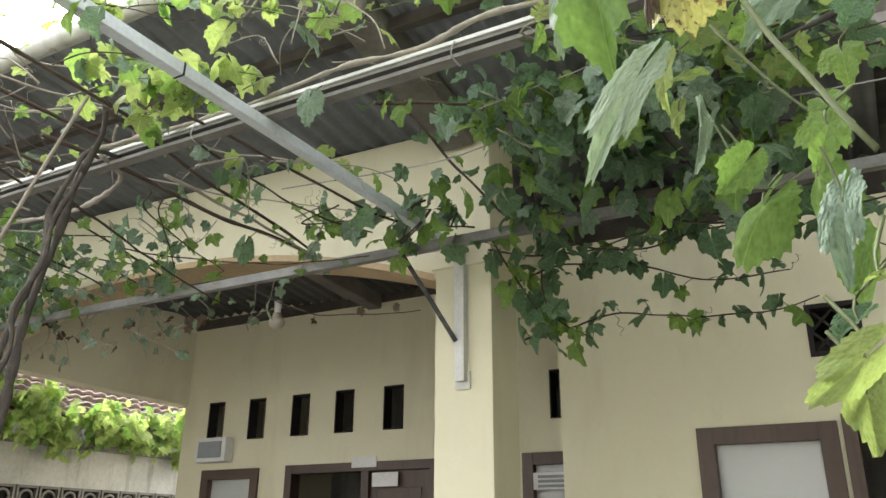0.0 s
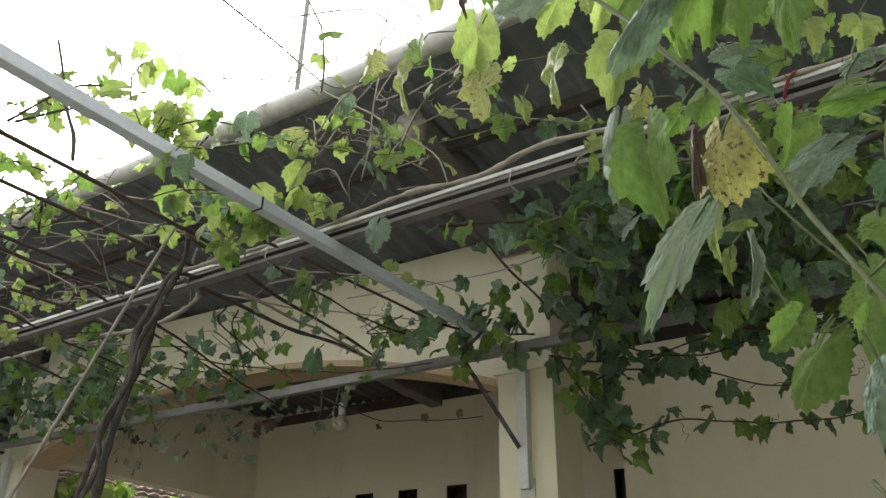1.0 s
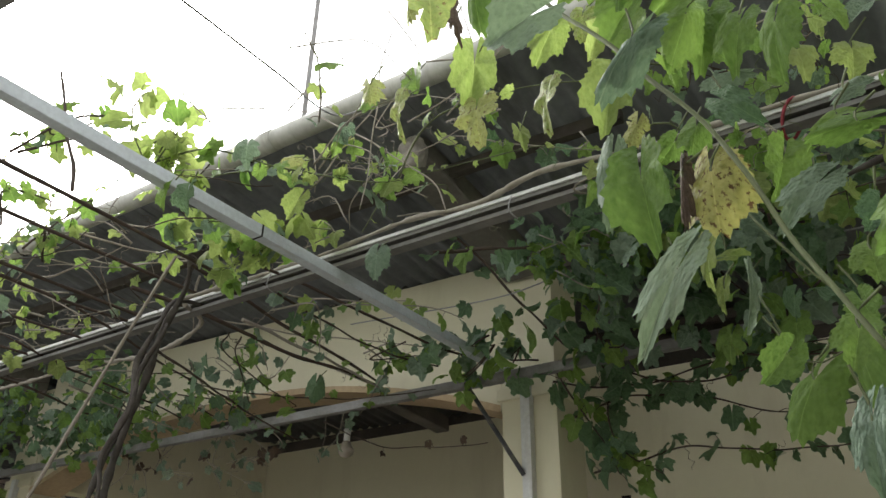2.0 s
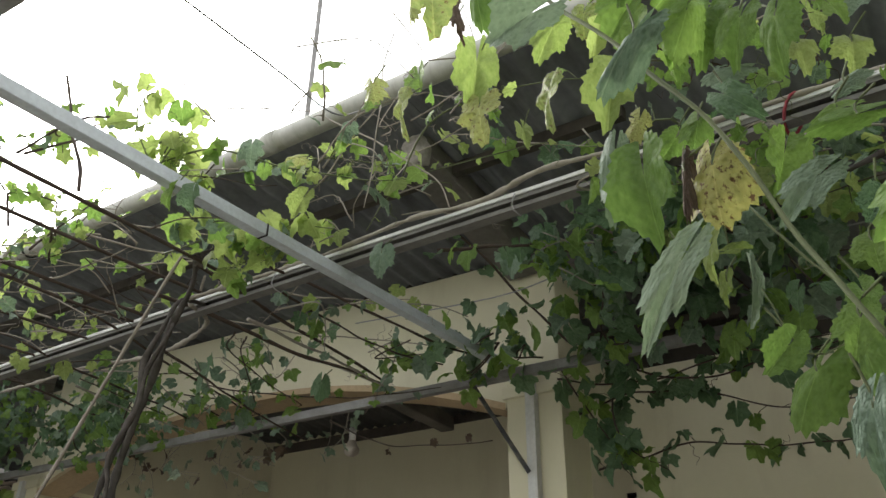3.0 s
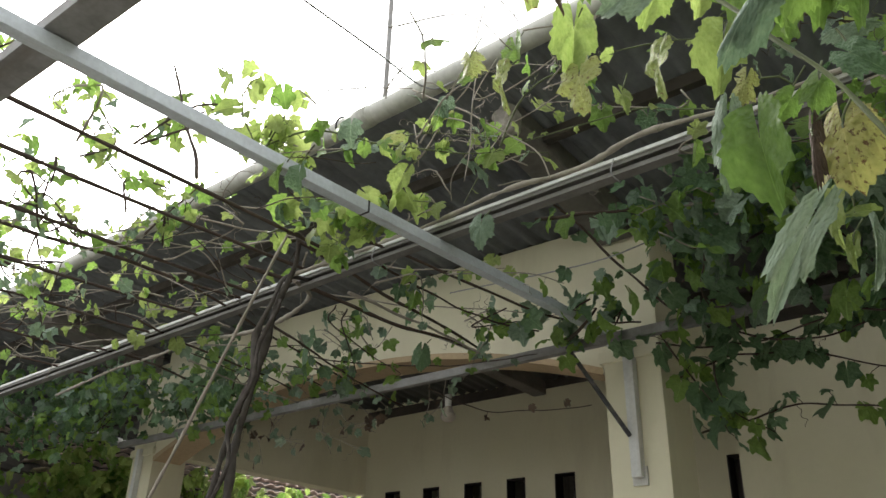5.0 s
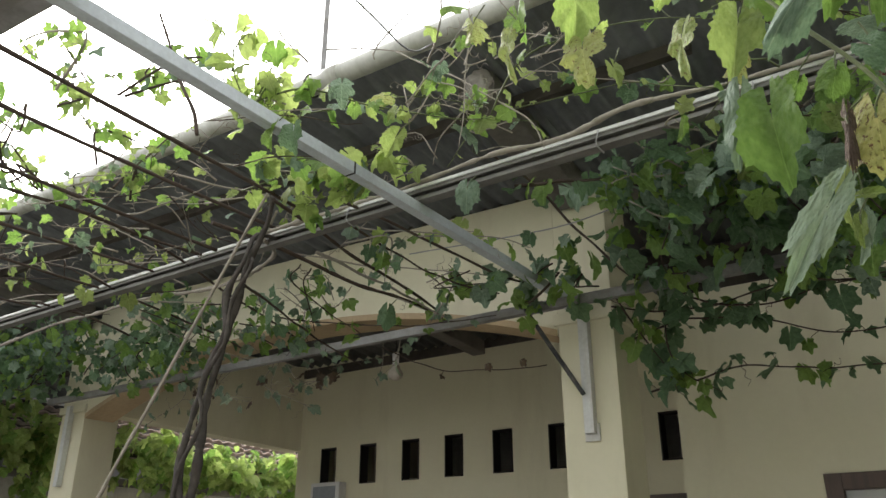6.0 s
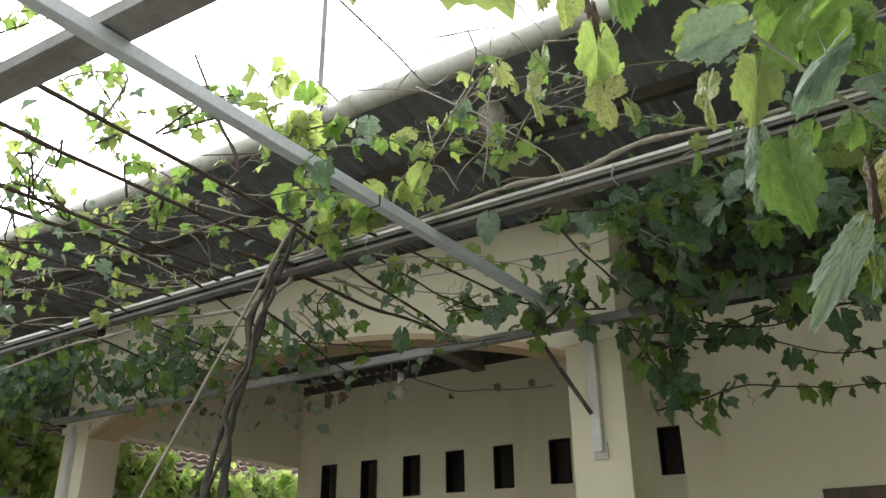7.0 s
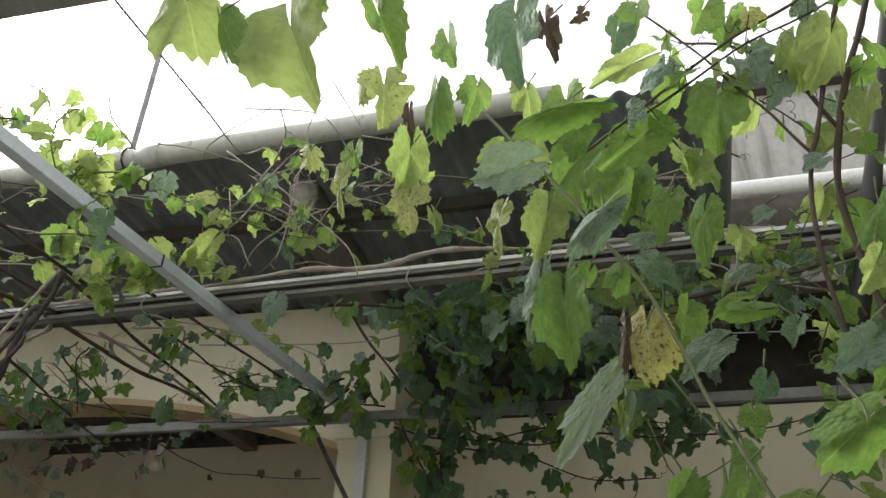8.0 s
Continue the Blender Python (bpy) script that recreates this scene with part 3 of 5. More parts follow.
# breeze blocks: pierced squares in a row
for i in range(16):
    y0 = 4.6 + 0.30 * i
    bm = bmesh.new()
    for a, b, c, d in ((0, 0.28, 0, 0.03), (0, 0.28, 0.25, 0.28), (0, 0.03, 0.03, 0.25), (0.25, 0.28, 0.03, 0.25)):
        box(bm, BW + 0.003, BW + 0.055, y0 + a, y0 + b, 1.86 + c, 1.86 + d)
    part("breeze_block", bm, M_CONC, bnd)
    ring = [(BW + 0.03, y0 + 0.14 + 0.085 * math.cos(2 * math.pi * k / 12), 2.0 + 0.085 * math.sin(2 * math.pi * k / 12)) for k in range(13)]
    part("breeze_ring", tube(bmesh.new(), ring, 0.018, 0.018, 6), M_CONC, bnd)
    # black sheet on the solid wall paints the shade inside the block
    part("breeze_back", slab(BW + 0.0015, BW + 0.004, y0 + 0.03, y0 + 0.25, 1.89, 2.11), M_BLACK, bnd)


def roof_tile_mesh():
    bm = bmesh.new()
    rows = []
    for j in range(2):
        for t in (0.0, 0.014):
            rows.append([bm.verts.new((0.34 * j, 0.115 * (i / 3 - 1), 0.035 * math.sin(math.pi * i / 6) + 0.012 * math.sin(2 * math.pi * i / 6) + t - 0.012 * (1 - j))) for i in range(7)])
    for a, b in ((1, 3), (2, 0), (0, 1), (3, 2)):
        for i in range(6):
            bm.faces.new((rows[a][i], rows[a][i + 1], rows[b][i + 1], rows[b][i]))
    bmesh.ops.recalc_face_normals(bm, faces=bm.faces)
    me = bpy.data.meshes.new("roof_tile")
    bm.to_mesh(me)
    bm.free()
    me.materials.append(M_TILE)
    return me


tile = roof_tile_mesh()
cop = tagged(part("tile_roof_deck", slab(-2.0, 0.0, 0.6, 13.9, -0.05, -0.02, m=Matrix.Translation((BW + 0.28, 0, 3.0)) @ Matrix.Rotation(radians(24), 4, "Y")), M_ROUGH),
             "low lean-to roof of weathered clay tiles", "roof", kind="structure")
for r in range(6):
    for i in range(46):
        o = new("roof_tile", tile)
        o.parent = cop
        o.matrix_basis = pose(BW + 0.30 - 0.28 * r + random.uniform(-0.012, 0.012), 3.6 + 0.205 * i, 3.02 + 0.125 * r + random.uniform(-0.01, 0.01), random.uniform(-2, 2), 156 + random.uniform(-3, 3), random.uniform(-3, 3)) @ Matrix.Rotation(math.pi, 4, "X")

# added behind the camera: cuts low sky light into porch and wing
tagged(part("shade_wall_south", slab(BW - 0.15, 2.5, -5.15, -5.002, 0.0, 4.0), M_BLOCK), "unseen grey wall added to cut low light from behind", "wall", kind="structure")
# added out of view: blocks the eastern sky so the wing wall darkens
tagged(part("shade_wall_east", slab(2.35, 2.5, -5.0, WING - 0.002, 0.0, 5.6), M_BLOCK), "unseen grey wall added to keep east light off the wing", "wall", kind="structure")

# vine leaves --------------------------------------------------------------------------
def leaf_shape(seed, steps, curl, fold, ragged=0, lobed=False):
    """A lobed, toothed vine leaf: stalk end at the origin, tip at (0, 1, 0). Returns vertices, faces, vein weights.
    ragged: how many bites insects took out of the rim."""
    rng = random.Random(seed)
    deep = rng.uniform(0.30, 0.44) if lobed else rng.uniform(0.18, 0.26)
    lobes = [(0, 1.0, 34), (54, 0.88 + rng.uniform(-0.07, 0.07), 31), (-54, 0.88 + rng.uniform(-0.07, 0.07), 31), (108, 0.68 + rng.uniform(-0.06, 0.06), 36), (-108, 0.68 + rng.uniform(-0.06, 0.06), 36)]
    bites = [(rng.uniform(-150, 150), rng.uniform(14, 30), rng.uniform(0.08, 0.30)) for _ in range(ragged)]
    vs, vein, fs = [(0.0, 0.0, 0.0)], [1.0], []
    phase = [rng.uniform(0, 6.28) for _ in range(3)]
    for ring in (0.5, 1.0):
        for i in range(steps + 1):
            a = -171 + 342 * i / steps
            r = max(R * (1 - deep * (min(1.25, abs(a - c) / w)) ** (1.05 if lobed else 1.3)) for c, R, w in lobes)
            near = min(abs(a - c) for c, _, _ in lobes)
            if ring == 1.0:
                r *= 1 + (0.05 if i % 2 else -0.04) * rng.uniform(0.4, 1.5) + rng.uniform(-0.04, 0.04)
                for c, w, d in bites:
                    r *= 1 - d * max(0.0, 1 - (abs(a - c) / w) ** 2) * ring
            rr = r * ring
            ridge = math.cos(min(1.0, near / 27) * math.pi)
            z = -curl * rr * rr + 0.04 * rr * -ridge + fold * abs(math.sin(radians(a))) * rr
            z += 0.09 * rr * math.sin(math.radians(a) * 2.3 + phase[0]) + 0.05 * rr * math.sin(math.radians(a) * 5.1 + phase[1])
            vs.append((rr * math.sin(radians(a)), rr * math.cos(radians(a)), z))
            vein.append(1.0 if near < 1 else 0.1)
    n = steps + 1
    for i in range(steps):
        fs.append((0, 1 + i, 2 + i))
        if not (ragged and rng.random() < 0.02):
            fs.append((1 + i, 1 + n + i, 2 + n + i, 2 + i))
    return vs, fs, vein


def leaf_data(name, shape, mats, transforms=(Matrix(),), index=(0,)):
    """One mesh of a leaf shape, or of many, with leaf-space UVs and vein weights."""
    shapes = shape if isinstance(shape, list) else [shape]
    V, F, W, U, MI = [], [], [], [], []
    for k, m in enumerate(transforms):
        vs, fs, vein = shapes[k % len(shapes)]
        o = len(V)
        V += [tuple(m @ Vector(v)) for v in vs]
        W += vein
        U += [(v[0] + 1.37 * (k % 97), v[1] + 0.71 * (k % 89)) for v in vs]
        F += [tuple(i + o for i in f) for f in fs]
        MI += [index[k % len(index)]] * len(fs)
    me = bpy.data.meshes.new(name)
    me.from_pydata(V, [], F)
    me.attributes.new("vein", "FLOAT", "POINT").data.foreach_set("value", W)
    uv = me.uv_layers.new(name="leaf")
    li = np.zeros(len(me.loops), dtype=np.int32)
    me.loops.foreach_get("vertex_index", li)
    uv.data.foreach_set("uv", np.array(U, dtype=np.float32)[li].ravel())
    for m in mats:
        me.materials.append(m)
    me.polygons.foreach_set("material_index", MI)
    me.shade_smooth()
    return me


ALL_LEAVES = [L_YOUNG, L_MID, L_DARK, L_BLUE, L_YELLOW, L_DRY, L_PALE, L_SPOTTED]
FINE = [leaf_shape(s, 48, c, f) for s, c, f in ((1, 0.25, 0.32), (2, 0.38, 0.22), (3, 0.15, 0.50), (4, 0.45, 0.12), (5, 0.30, -0.30), (6, 0.2, 0.4))]
EATEN = [leaf_shape(s, 48, 0.3, f, 7) for s, f in ((11, 0.4), (12, 0.2), (13, -0.3))]
ROUGH = [leaf_shape(s, 36, c, f, 0, True) for s, c, f in ((21, 0.15, 0.15), (22, 0.3, 0.35), (23, 0.05, 0.55), (24, 0.4, 0.05), (25, 0.2, -0.2), (26, 0.3, 0.7), (27, 0.1, 0.3), (28, 0.5, 0.2))]
MESHES = {}


def leaf_mesh(material, k, fine):
    key = (material.name, k, fine)
    if key not in MESHES:
        src = (EATEN if material in (L_YELLOW, L_DRY) else FINE) if fine else ROUGH
        MESHES[key] = leaf_data("leaf", src[k % len(src)], [material])
    return MESHES[key]


def leaf_pose(at, tip, normal, size, width=1.0):
    y = Vector(tip).normalized()
    z = Vector(normal)
    z = z - z.dot(y) * y
    z = z.normalized() if z.length > 1e-3 else y.orthogonal().normalized()
    x = y.cross(z)
    m = Matrix(((*(x * size * width), 0), (*(y * size), 0), (*(z * size), 0), (0, 0, 0, 1))).transposed()
    m.translation = Vector(at)
    return m


rv = random.Random(7)


def loose(tip_down=0.8, spread=0.7):
    tip = Vector((rv.uniform(-spread, spread), rv.uniform(-spread, spread), -tip_down * rv.uniform(0.3, 1.2)))
    normal = Vector((rv.uniform(-0.8, 0.8), rv.uniform(-1.0, 0.5), rv.uniform(-0.1, 1.1)))
    return tip, normal


def pick(weights):
    t = rv.random() * sum(w for _, w in weights)
    for m, w in weights:
        t -= w
        if t <= 0:
            return m
    return weights[-1][0]


class Vine:
    """A climbing vine: woody parts, canes with stalks, single leaves near the camera and a joined mass of further ones."""

    def __init__(self, label, budget=300):
        self.root = empty("grape_vine", label, "vine")
        self.far, self.budget = [], budget

    def wood(self, name, pts, r0, r1, material, wobble=0.25, sides=8, step=0.05):
        return part(name, tube(bmesh.new(), smooth_path(pts, step), r0, r1, sides, wobble), material, self.root)

    def leaf(self, m, material, near, fine=False):
        if near and self.budget > 0:
            self.budget -= 1
            o = new("leaf", leaf_mesh(material, rv.randrange(12), fine))
            o.parent, o.matrix_basis = self.root, m
        else:
            self.far.append((m, ALL_LEAVES.index(material)))

    def shoot(self, pts, r0, r1, wood, leaves, size, gap, near=True, stalk=0.06, curls=0, wobble=0.2, spread=0.7, down=0.8, start=0.0):
        """A cane through pts that carries a leaf every gap metres on a thin stalk, and a few tendrils."""
        path = smooth_path(pts, 0.035)
        path = [p + 0.012 * noise.noise_vector(p * 5.0) for p in path]
        bm = tube(bmesh.new(), path, r0, r1, 5, wobble)
        run, nxt = 0.0, start + gap * rv.random() if leaves else 1e9
        for a, b in zip(path, path[1:]):
            run += (b - a).length
            if run >= nxt:
                nxt += gap * rv.uniform(0.6, 1.4)
                off = Vector((rv.uniform(-1, 1), rv.uniform(-1, 1), rv.uniform(-0.9, 0.7))).normalized() * stalk * rv.uniform(0.5, 1.5)
                tube(bm, [b, b + 0.55 * off + Vector((0, 0, 0.008)), b + off], 0.0022, 0.0016, 3, 0, False)
                tip, nor = loose(down, spread)
                self.leaf(leaf_pose(b + off, tip, nor, rv.uniform(*size), rv.uniform(0.8, 1.1)), pick(leaves), near)
        for _ in range(curls):
            c = rv.choice(path)
            d = Vector((rv.uniform(-1, 1), rv.uniform(-1, 1), rv.uniform(-1, 0.8))).normalized()
            s = d.orthogonal().normalized()
            q = d.cross(s)
            n, ln = 16, rv.uniform(0.06, 0.16)
            tube(bm, [c + d * ln * i / n + (0.004 + 0.012 * i / n) * (math.cos(i * 0.9) * s + math.sin(i * 0.9) * q) for i in range(n)], 0.0018, 0.001, 3, 0, False)
        return part("cane", bm, wood, self.root)

    def mass(self, centre, radii, count, leaves, size, near=False, spread=0.8, down=0.7, twigs=0, wood=None):
        """Leaves in an uneven cloud: clumped round random twig ends inside an ellipsoid."""
        c, r = Vector(centre), Vector(radii)
        knots = []
        for _ in range(max(4, count // 7)):
            d = Vector((rv.gauss(0, 1), rv.gauss(0, 1), rv.gauss(0, 1))).normalized() * rv.random() ** 0.4
            knots.append(c + Vector((d.x * r.x, d.y * r.y, d.z * r.z)))
        for _ in range(count):
            k = rv.choice(knots)
            at = k + Vector((rv.gauss(0, 0.09), rv.gauss(0, 0.09), rv.gauss(0, 0.07)))
            tip, nor = loose(down, spread)
            self.leaf(leaf_pose(at, tip, nor, rv.uniform(*size), rv.uniform(0.8, 1.1)), pick(leaves), near)
        for _ in range(twigs):
            a, b = rv.choice(knots), rv.choice(knots)
            mid = 0.5 * (a + b) + Vector((rv.uniform(-0.1, 0.1), rv.uniform(-0.1, 0.1), rv.uniform(-0.12, 0.05)))
            part("cane", tube(bmesh.new(), [p + 0.01 * noise.noise_vector(p * 6) for p in smooth_path([a, mid, b], 0.05)], 0.006, 0.003, 5, 0.2), wood or M_DARKCANE, self.root)

    def heroes(self, rows):
        for a, b, w, material in rows:
            a, b = Vector(a), Vector(b)
            d = b - a
            a = a + 0.32 * d
            d = 0.63 * d
            nor = Vector((0.1 + rv.uniform(-0.75, 0.75), -1.0, -0.1 + rv.uniform(-0.6, 0.6)))
            self.budget -= 1
            o = new("leaf", leaf_mesh(material, rv.randrange(12), True))
            o.parent, o.matrix_basis = self.root, leaf_pose(a, d, nor, d.length, 0.72 * w)
            up = a + Vector((rv.uniform(-0.03, 0.05), rv.uniform(0.0, 0.05), 0.08))
            st = part("leaf_stalk", tube(bmesh.new(), smooth_path([up, a + Vector((0, 0.012, 0.03)), a], 0.02), 0.0028, 0.002, 4, 0, False), M_GREENCANE, o)
            st.matrix_parent_inverse = o.matrix_basis.inverted()

    def finish(self):
        if self.far:
            me = leaf_data("foliage", ROUGH, ALL_LEAVES, [m for m, _ in self.far], [i for _, i in self.far])
            o = new("foliage", me)
            o.parent = self.root
            tagged(o, "mass of smaller vine leaves further back", kind="stuff")


YOUNGMIX = [(L_YOUNG, 5), (L_MID, 3), (L_BLUE, 2), (L_YELLOW, 0.4)]
SKYMIX = [(L_YOUNG, 3), (L_MID, 4), (L_BLUE, 2)]
# blue and mid leaves here lend the dark masses their sky-lit faces by colour
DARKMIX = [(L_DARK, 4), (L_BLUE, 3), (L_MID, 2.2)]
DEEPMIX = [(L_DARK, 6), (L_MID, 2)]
NEARMIX = [(L_MID, 5), (L_BLUE, 2), (L_YOUNG, 2), (L_YELLOW, 0.6)]

# the old vine that climbs to the pergola
old = Vine("old grape vine with twisted grey stems spread over the pergola", 300)
old.wood("trunk", [(-3.21, 1.98, 0.0), (-3.11, 1.95, 0.9), (-3.16, 1.97, 1.7), (-3.09, 1.96, 2.02), (-3.10, 1.98, 2.36), (-3.00, 1.95, 2.56), (-2.99, 1.98, 2.72), (-2.91, 1.96, 2.90), (-2.92, 1.98, 3.0), (-2.84, 1.97, 3.1), (-2.78, 1.97, 3.21), (-2.69, 1.9, 3.29)], 0.027, 0.015, M_BARK, 0.55, 12)
old.wood("trunk", [(-3.11, 1.90, 0.0), (-3.19, 1.96, 1.2), (-3.07, 1.90, 1.75), (-3.16, 1.92, 2.06), (-3.06, 1.91, 2.40), (-3.06, 1.95, 2.55), (-2.94, 1.91, 2.66), (-2.98, 1.93, 2.86), (-2.87, 1.92, 3.0), (-2.91, 2.02, 3.18), (-2.99, 2.3, 3.26)], 0.022, 0.013, M_BARK, 0.55, 10)
old.wood("trunk", [(-3.13, 1.88, 0.0), (-3.05, 1.88, 1.4), (-3.13, 1.88, 1.95), (-3.01, 1.89, 2.25), (-3.03, 1.88, 2.42), (-2.91, 1.89, 2.6), (-2.90, 1.90, 2.8), (-2.82, 1.92, 2.95), (-2.85, 1.95, 3.02)], 0.014, 0.009, M_BARK, 0.5, 8)
# pale arm along the rail, and the pale arm behind the first rail
old.wood("arm", [(-2.9, 2.05, 3.20), (-2.5, 2.17, 3.275), (-2.1, 2.18, 3.285), (-1.64, 2.16, 3.30), (-1.3, 2.18, 3.285), (-1.01, 2.16, 3.32), (-0.62, 2.18, 3.295), (-0.25, 2.17, 3.28), (0.3, 2.2, 3.285)], 0.011, 0.008, M_CANE, 0.6, 7, 0.03)
old.wood("arm", [(-6.4, 2.5, 3.22), (-5.5, 2.5, 3.28), (-4.9, 2.46, 3.25), (-4.48, 2.5, 3.28), (-3.72, 2.5, 3.22), (-3.2, 2.4, 3.25), (-2.95, 2.1, 3.20)], 0.010, 0.012, M_CANE, 0.6, 7, 0.03)
old.wood("prop_cane", [(-2.46, 1.66, 3.14), (-2.60, 1.65, 2.93), (-3.06, 1.66, 2.31), (-3.29, 1.65, 1.97), (-3.8, 1.66, 1.2), (-4.3, 1.7, 0.02)], 0.0065, 0.010, M_CANE, 0.25, 6)
# dark rods and canes lying across the frame towards the porch
for x0, x1, y0, y1, r in ((-2.52, -2.60, -1.4, 2.1, 0.011), (-2.96, -2.90, -1.2, 2.12, 0.011), (-3.48, -3.34, -1.0, 2.14, 0.012), (-3.62, -3.52, 0.3, 2.2, 0.011), (-4.05, -3.95, -0.6, 2.2, 0.011),
                          (-4.6, -4.45, 0.1, 2.3, 0.010), (-5.2, -5.1, 0.2, 2.3, 0.010), (-5.9, -5.7, 0.4, 2.4, 0.010), (-2.68, -2.90, 1.9, 3.62, 0.010), (-3.11, -3.0, 1.9, 3.65, 0.013),
                          (-3.56, -4.14, 1.9, 3.64, 0.008), (-2.4, -2.2, 2.0, 3.6, 0.008), (-4.3, -4.7, 2.0, 3.6, 0.008), (-5.0, -5.3, 2.1, 3.6, 0.009)):
    n = 5
    old.wood("cross_cane", [(x0 + (x1 - x0) * i / n + rv.uniform(-0.02, 0.02), y0 + (y1 - y0) * i / n, 3.25 + rv.uniform(-0.012, 0.02) - 0.03 * (y1 > 3) * i / n) for i in range(n + 1)], r, r * 0.8, M_DARKCANE, 0.2, 6)
# fresh shoots that trail along the beam and the first rail
for pts, sz, gap in (
    ([(-2.30, 1.45, 3.30), (-2.2, 1.62, 3.42), (-1.95, 1.72, 3.45), (-1.7, 1.75, 3.40), (-1.45, 1.8, 3.30)], (0.04, 0.08), 0.045),
    ([(-2.25, 1.3, 3.32), (-2.05, 1.42, 3.38), (-1.85, 1.6, 3.33), (-1.6, 1.75, 3.27), (-1.3, 1.95, 3.25)], (0.04, 0.09), 0.05),
    ([(-2.5, 1.6, 3.26), (-2.3, 1.75, 3.30), (-2.15, 1.85, 3.24), (-2.35, 1.95, 3.22), (-2.6, 2.0, 3.24)], (0.05, 0.09), 0.035),
    ([(-2.75, 1.75, 3.27), (-2.5, 1.85, 3.33), (-2.3, 1.9, 3.28), (-2.2, 2.0, 3.25)], (0.05, 0.09), 0.04),
    ([(-2.06, 1.2, 3.28), (-2.1, 1.28, 3.36), (-2.25, 1.42, 3.40), (-2.35, 1.55, 3.5)], (0.04, 0.08), 0.06),
    ([(-1.45, 1.85, 3.28), (-1.3, 1.8, 3.42), (-1.1, 1.85, 3.5), (-0.8, 1.9, 3.48), (-0.5, 2.0, 3.4)], (0.03, 0.05), 0.11),
    ([(-2.5, 1.9, 3.30), (-2.3, 1.95, 3.36), (-2.12, 2.0, 3.34), (-2.0, 2.05, 3.32)], (0.06, 0.10), 0.03),
):
    old.shoot(pts, 0.0045, 0.002, M_GREENCANE, YOUNGMIX, sz, gap, True, 0.05, 4)
old.heroes([
    ((-1.99, 1.33, 3.16), (-1.95, 1.30, 3.01), 0.9, L_DARK), ((-2.05, 1.30, 3.17), (-2.06, 1.27, 3.04), 0.9, L_MID), ((-1.66, 2.01, 3.12), (-1.66, 1.98, 2.97), 1.0, L_BLUE),
    ((-1.74, 1.65, 3.21), (-1.79, 1.62, 3.09), 1.0, L_YOUNG), ((-2.69, 2.81, 3.0), (-2.68, 2.78, 2.84), 0.9, L_DARK), ((-3.22, 2.47, 3.02), (-3.25, 2.44, 2.82), 1.0, L_DARK),
])
old.shoot([(-2.02, 0.95, 2.93), (-2.08, 0.95, 3.06), (-2.22, 0.95, 3.30), (-2.35, 0.95, 3.56)], 0.007, 0.005, M_DARKCANE, [], (0, 0), 1)
# sticks and tendrils before the dark roof
for pts, r in (
    ([(-1.90, 1.70, 3.22), (-1.73, 1.70, 3.27), (-1.59, 1.70, 3.42), (-1.45, 1.70, 3.53), (-1.45, 1.70, 3.71), (-1.41, 1.70, 3.86)], 0.004),
    ([(-1.93, 1.85, 3.77), (-1.65, 1.85, 3.54), (-1.42, 1.85, 3.33), (-1.29, 1.85, 3.21), (-1.23, 1.85, 3.06)], 0.0045),
    ([(-1.46, 1.72, 3.53), (-1.49, 1.72, 3.38), (-1.50, 1.72, 3.19), (-1.51, 1.72, 3.09)], 0.0035),
    ([(-1.60, 1.70, 3.40), (-1.49, 1.70, 3.33), (-1.46, 1.70, 3.28), (-1.55, 1.70, 3.33)], 0.003),
    ([(-1.25, 1.50, 3.73), (-1.17, 1.50, 3.58), (-1.11, 1.50, 3.47)], 0.003),
    ([(-1.77, 1.70, 3.44), (-1.74, 1.70, 3.33), (-1.74, 1.70, 3.23)], 0.003),
):
    old.shoot(pts, r, 0.6 * r, M_CANE, [], (0, 0), 1, curls=2)
for _ in range(10):
    a = Vector((rv.uniform(-1.9, -1.1), rv.uniform(1.6, 2.1), rv.uniform(3.2, 3.6)))
    old.shoot([a, a + Vector((rv.uniform(-0.2, 0.25), rv.uniform(-0.1, 0.1), rv.uniform(-0.05, 0.2))), a + Vector((rv.uniform(-0.3, 0.4), rv.uniform(-0.1, 0.1), rv.uniform(0.0, 0.35)))], 0.0035, 0.002, M_CANE, [], (0, 0), 1, curls=2)
for _ in range(60):
    a = Vector((rv.uniform(-5.2, -1.3), rv.uniform(1.1, 2.3), rv.uniform(3.2, 3.42)))
    d = Vector((rv.uniform(-0.6, 0.6), rv.uniform(-0.35, 0.5), rv.uniform(-0.08, 0.2)))
    old.shoot([a, a + 0.5 * d + Vector((rv.uniform(-0.1, 0.1), rv.uniform(-0.1, 0.1), rv.uniform(-0.05, 0.08))), a + d], rv.uniform(0.0025, 0.005), 0.002, rv.choice((M_CANE, M_CANE, M_DARKCANE)), YOUNGMIX if rv.random() < 0.3 else [], (0.035, 0.065), 0.1, False, curls=1)
# open sprays against the sky at the yard side
for k in range(17):
    x, y = -2.4 - 0.2 * k * 0.55 + rv.uniform(-0.1, 0.1), rv.uniform(0.45, 1.5)
    h = rv.uniform(0.05, 0.4)
    old.shoot([(x, y, 3.24), (x + rv.uniform(-0.2, 0.2), y + rv.uniform(-0.1, 0.2), 3.28 + 0.5 * h), (x + rv.uniform(-0.35, 0.3), y + rv.uniform(-0.2, 0.35), 3.28 + h), (x + rv.uniform(-0.5, 0.3), y + rv.uniform(-0.3, 0.4), 3.25 + h * 0.8)],
              0.006, 0.002, rv.choice((M_DARKCANE, M_DARKCANE, M_CANE)), SKYMIX, (0.025, 0.055), 0.06, True, 0.035, 3)
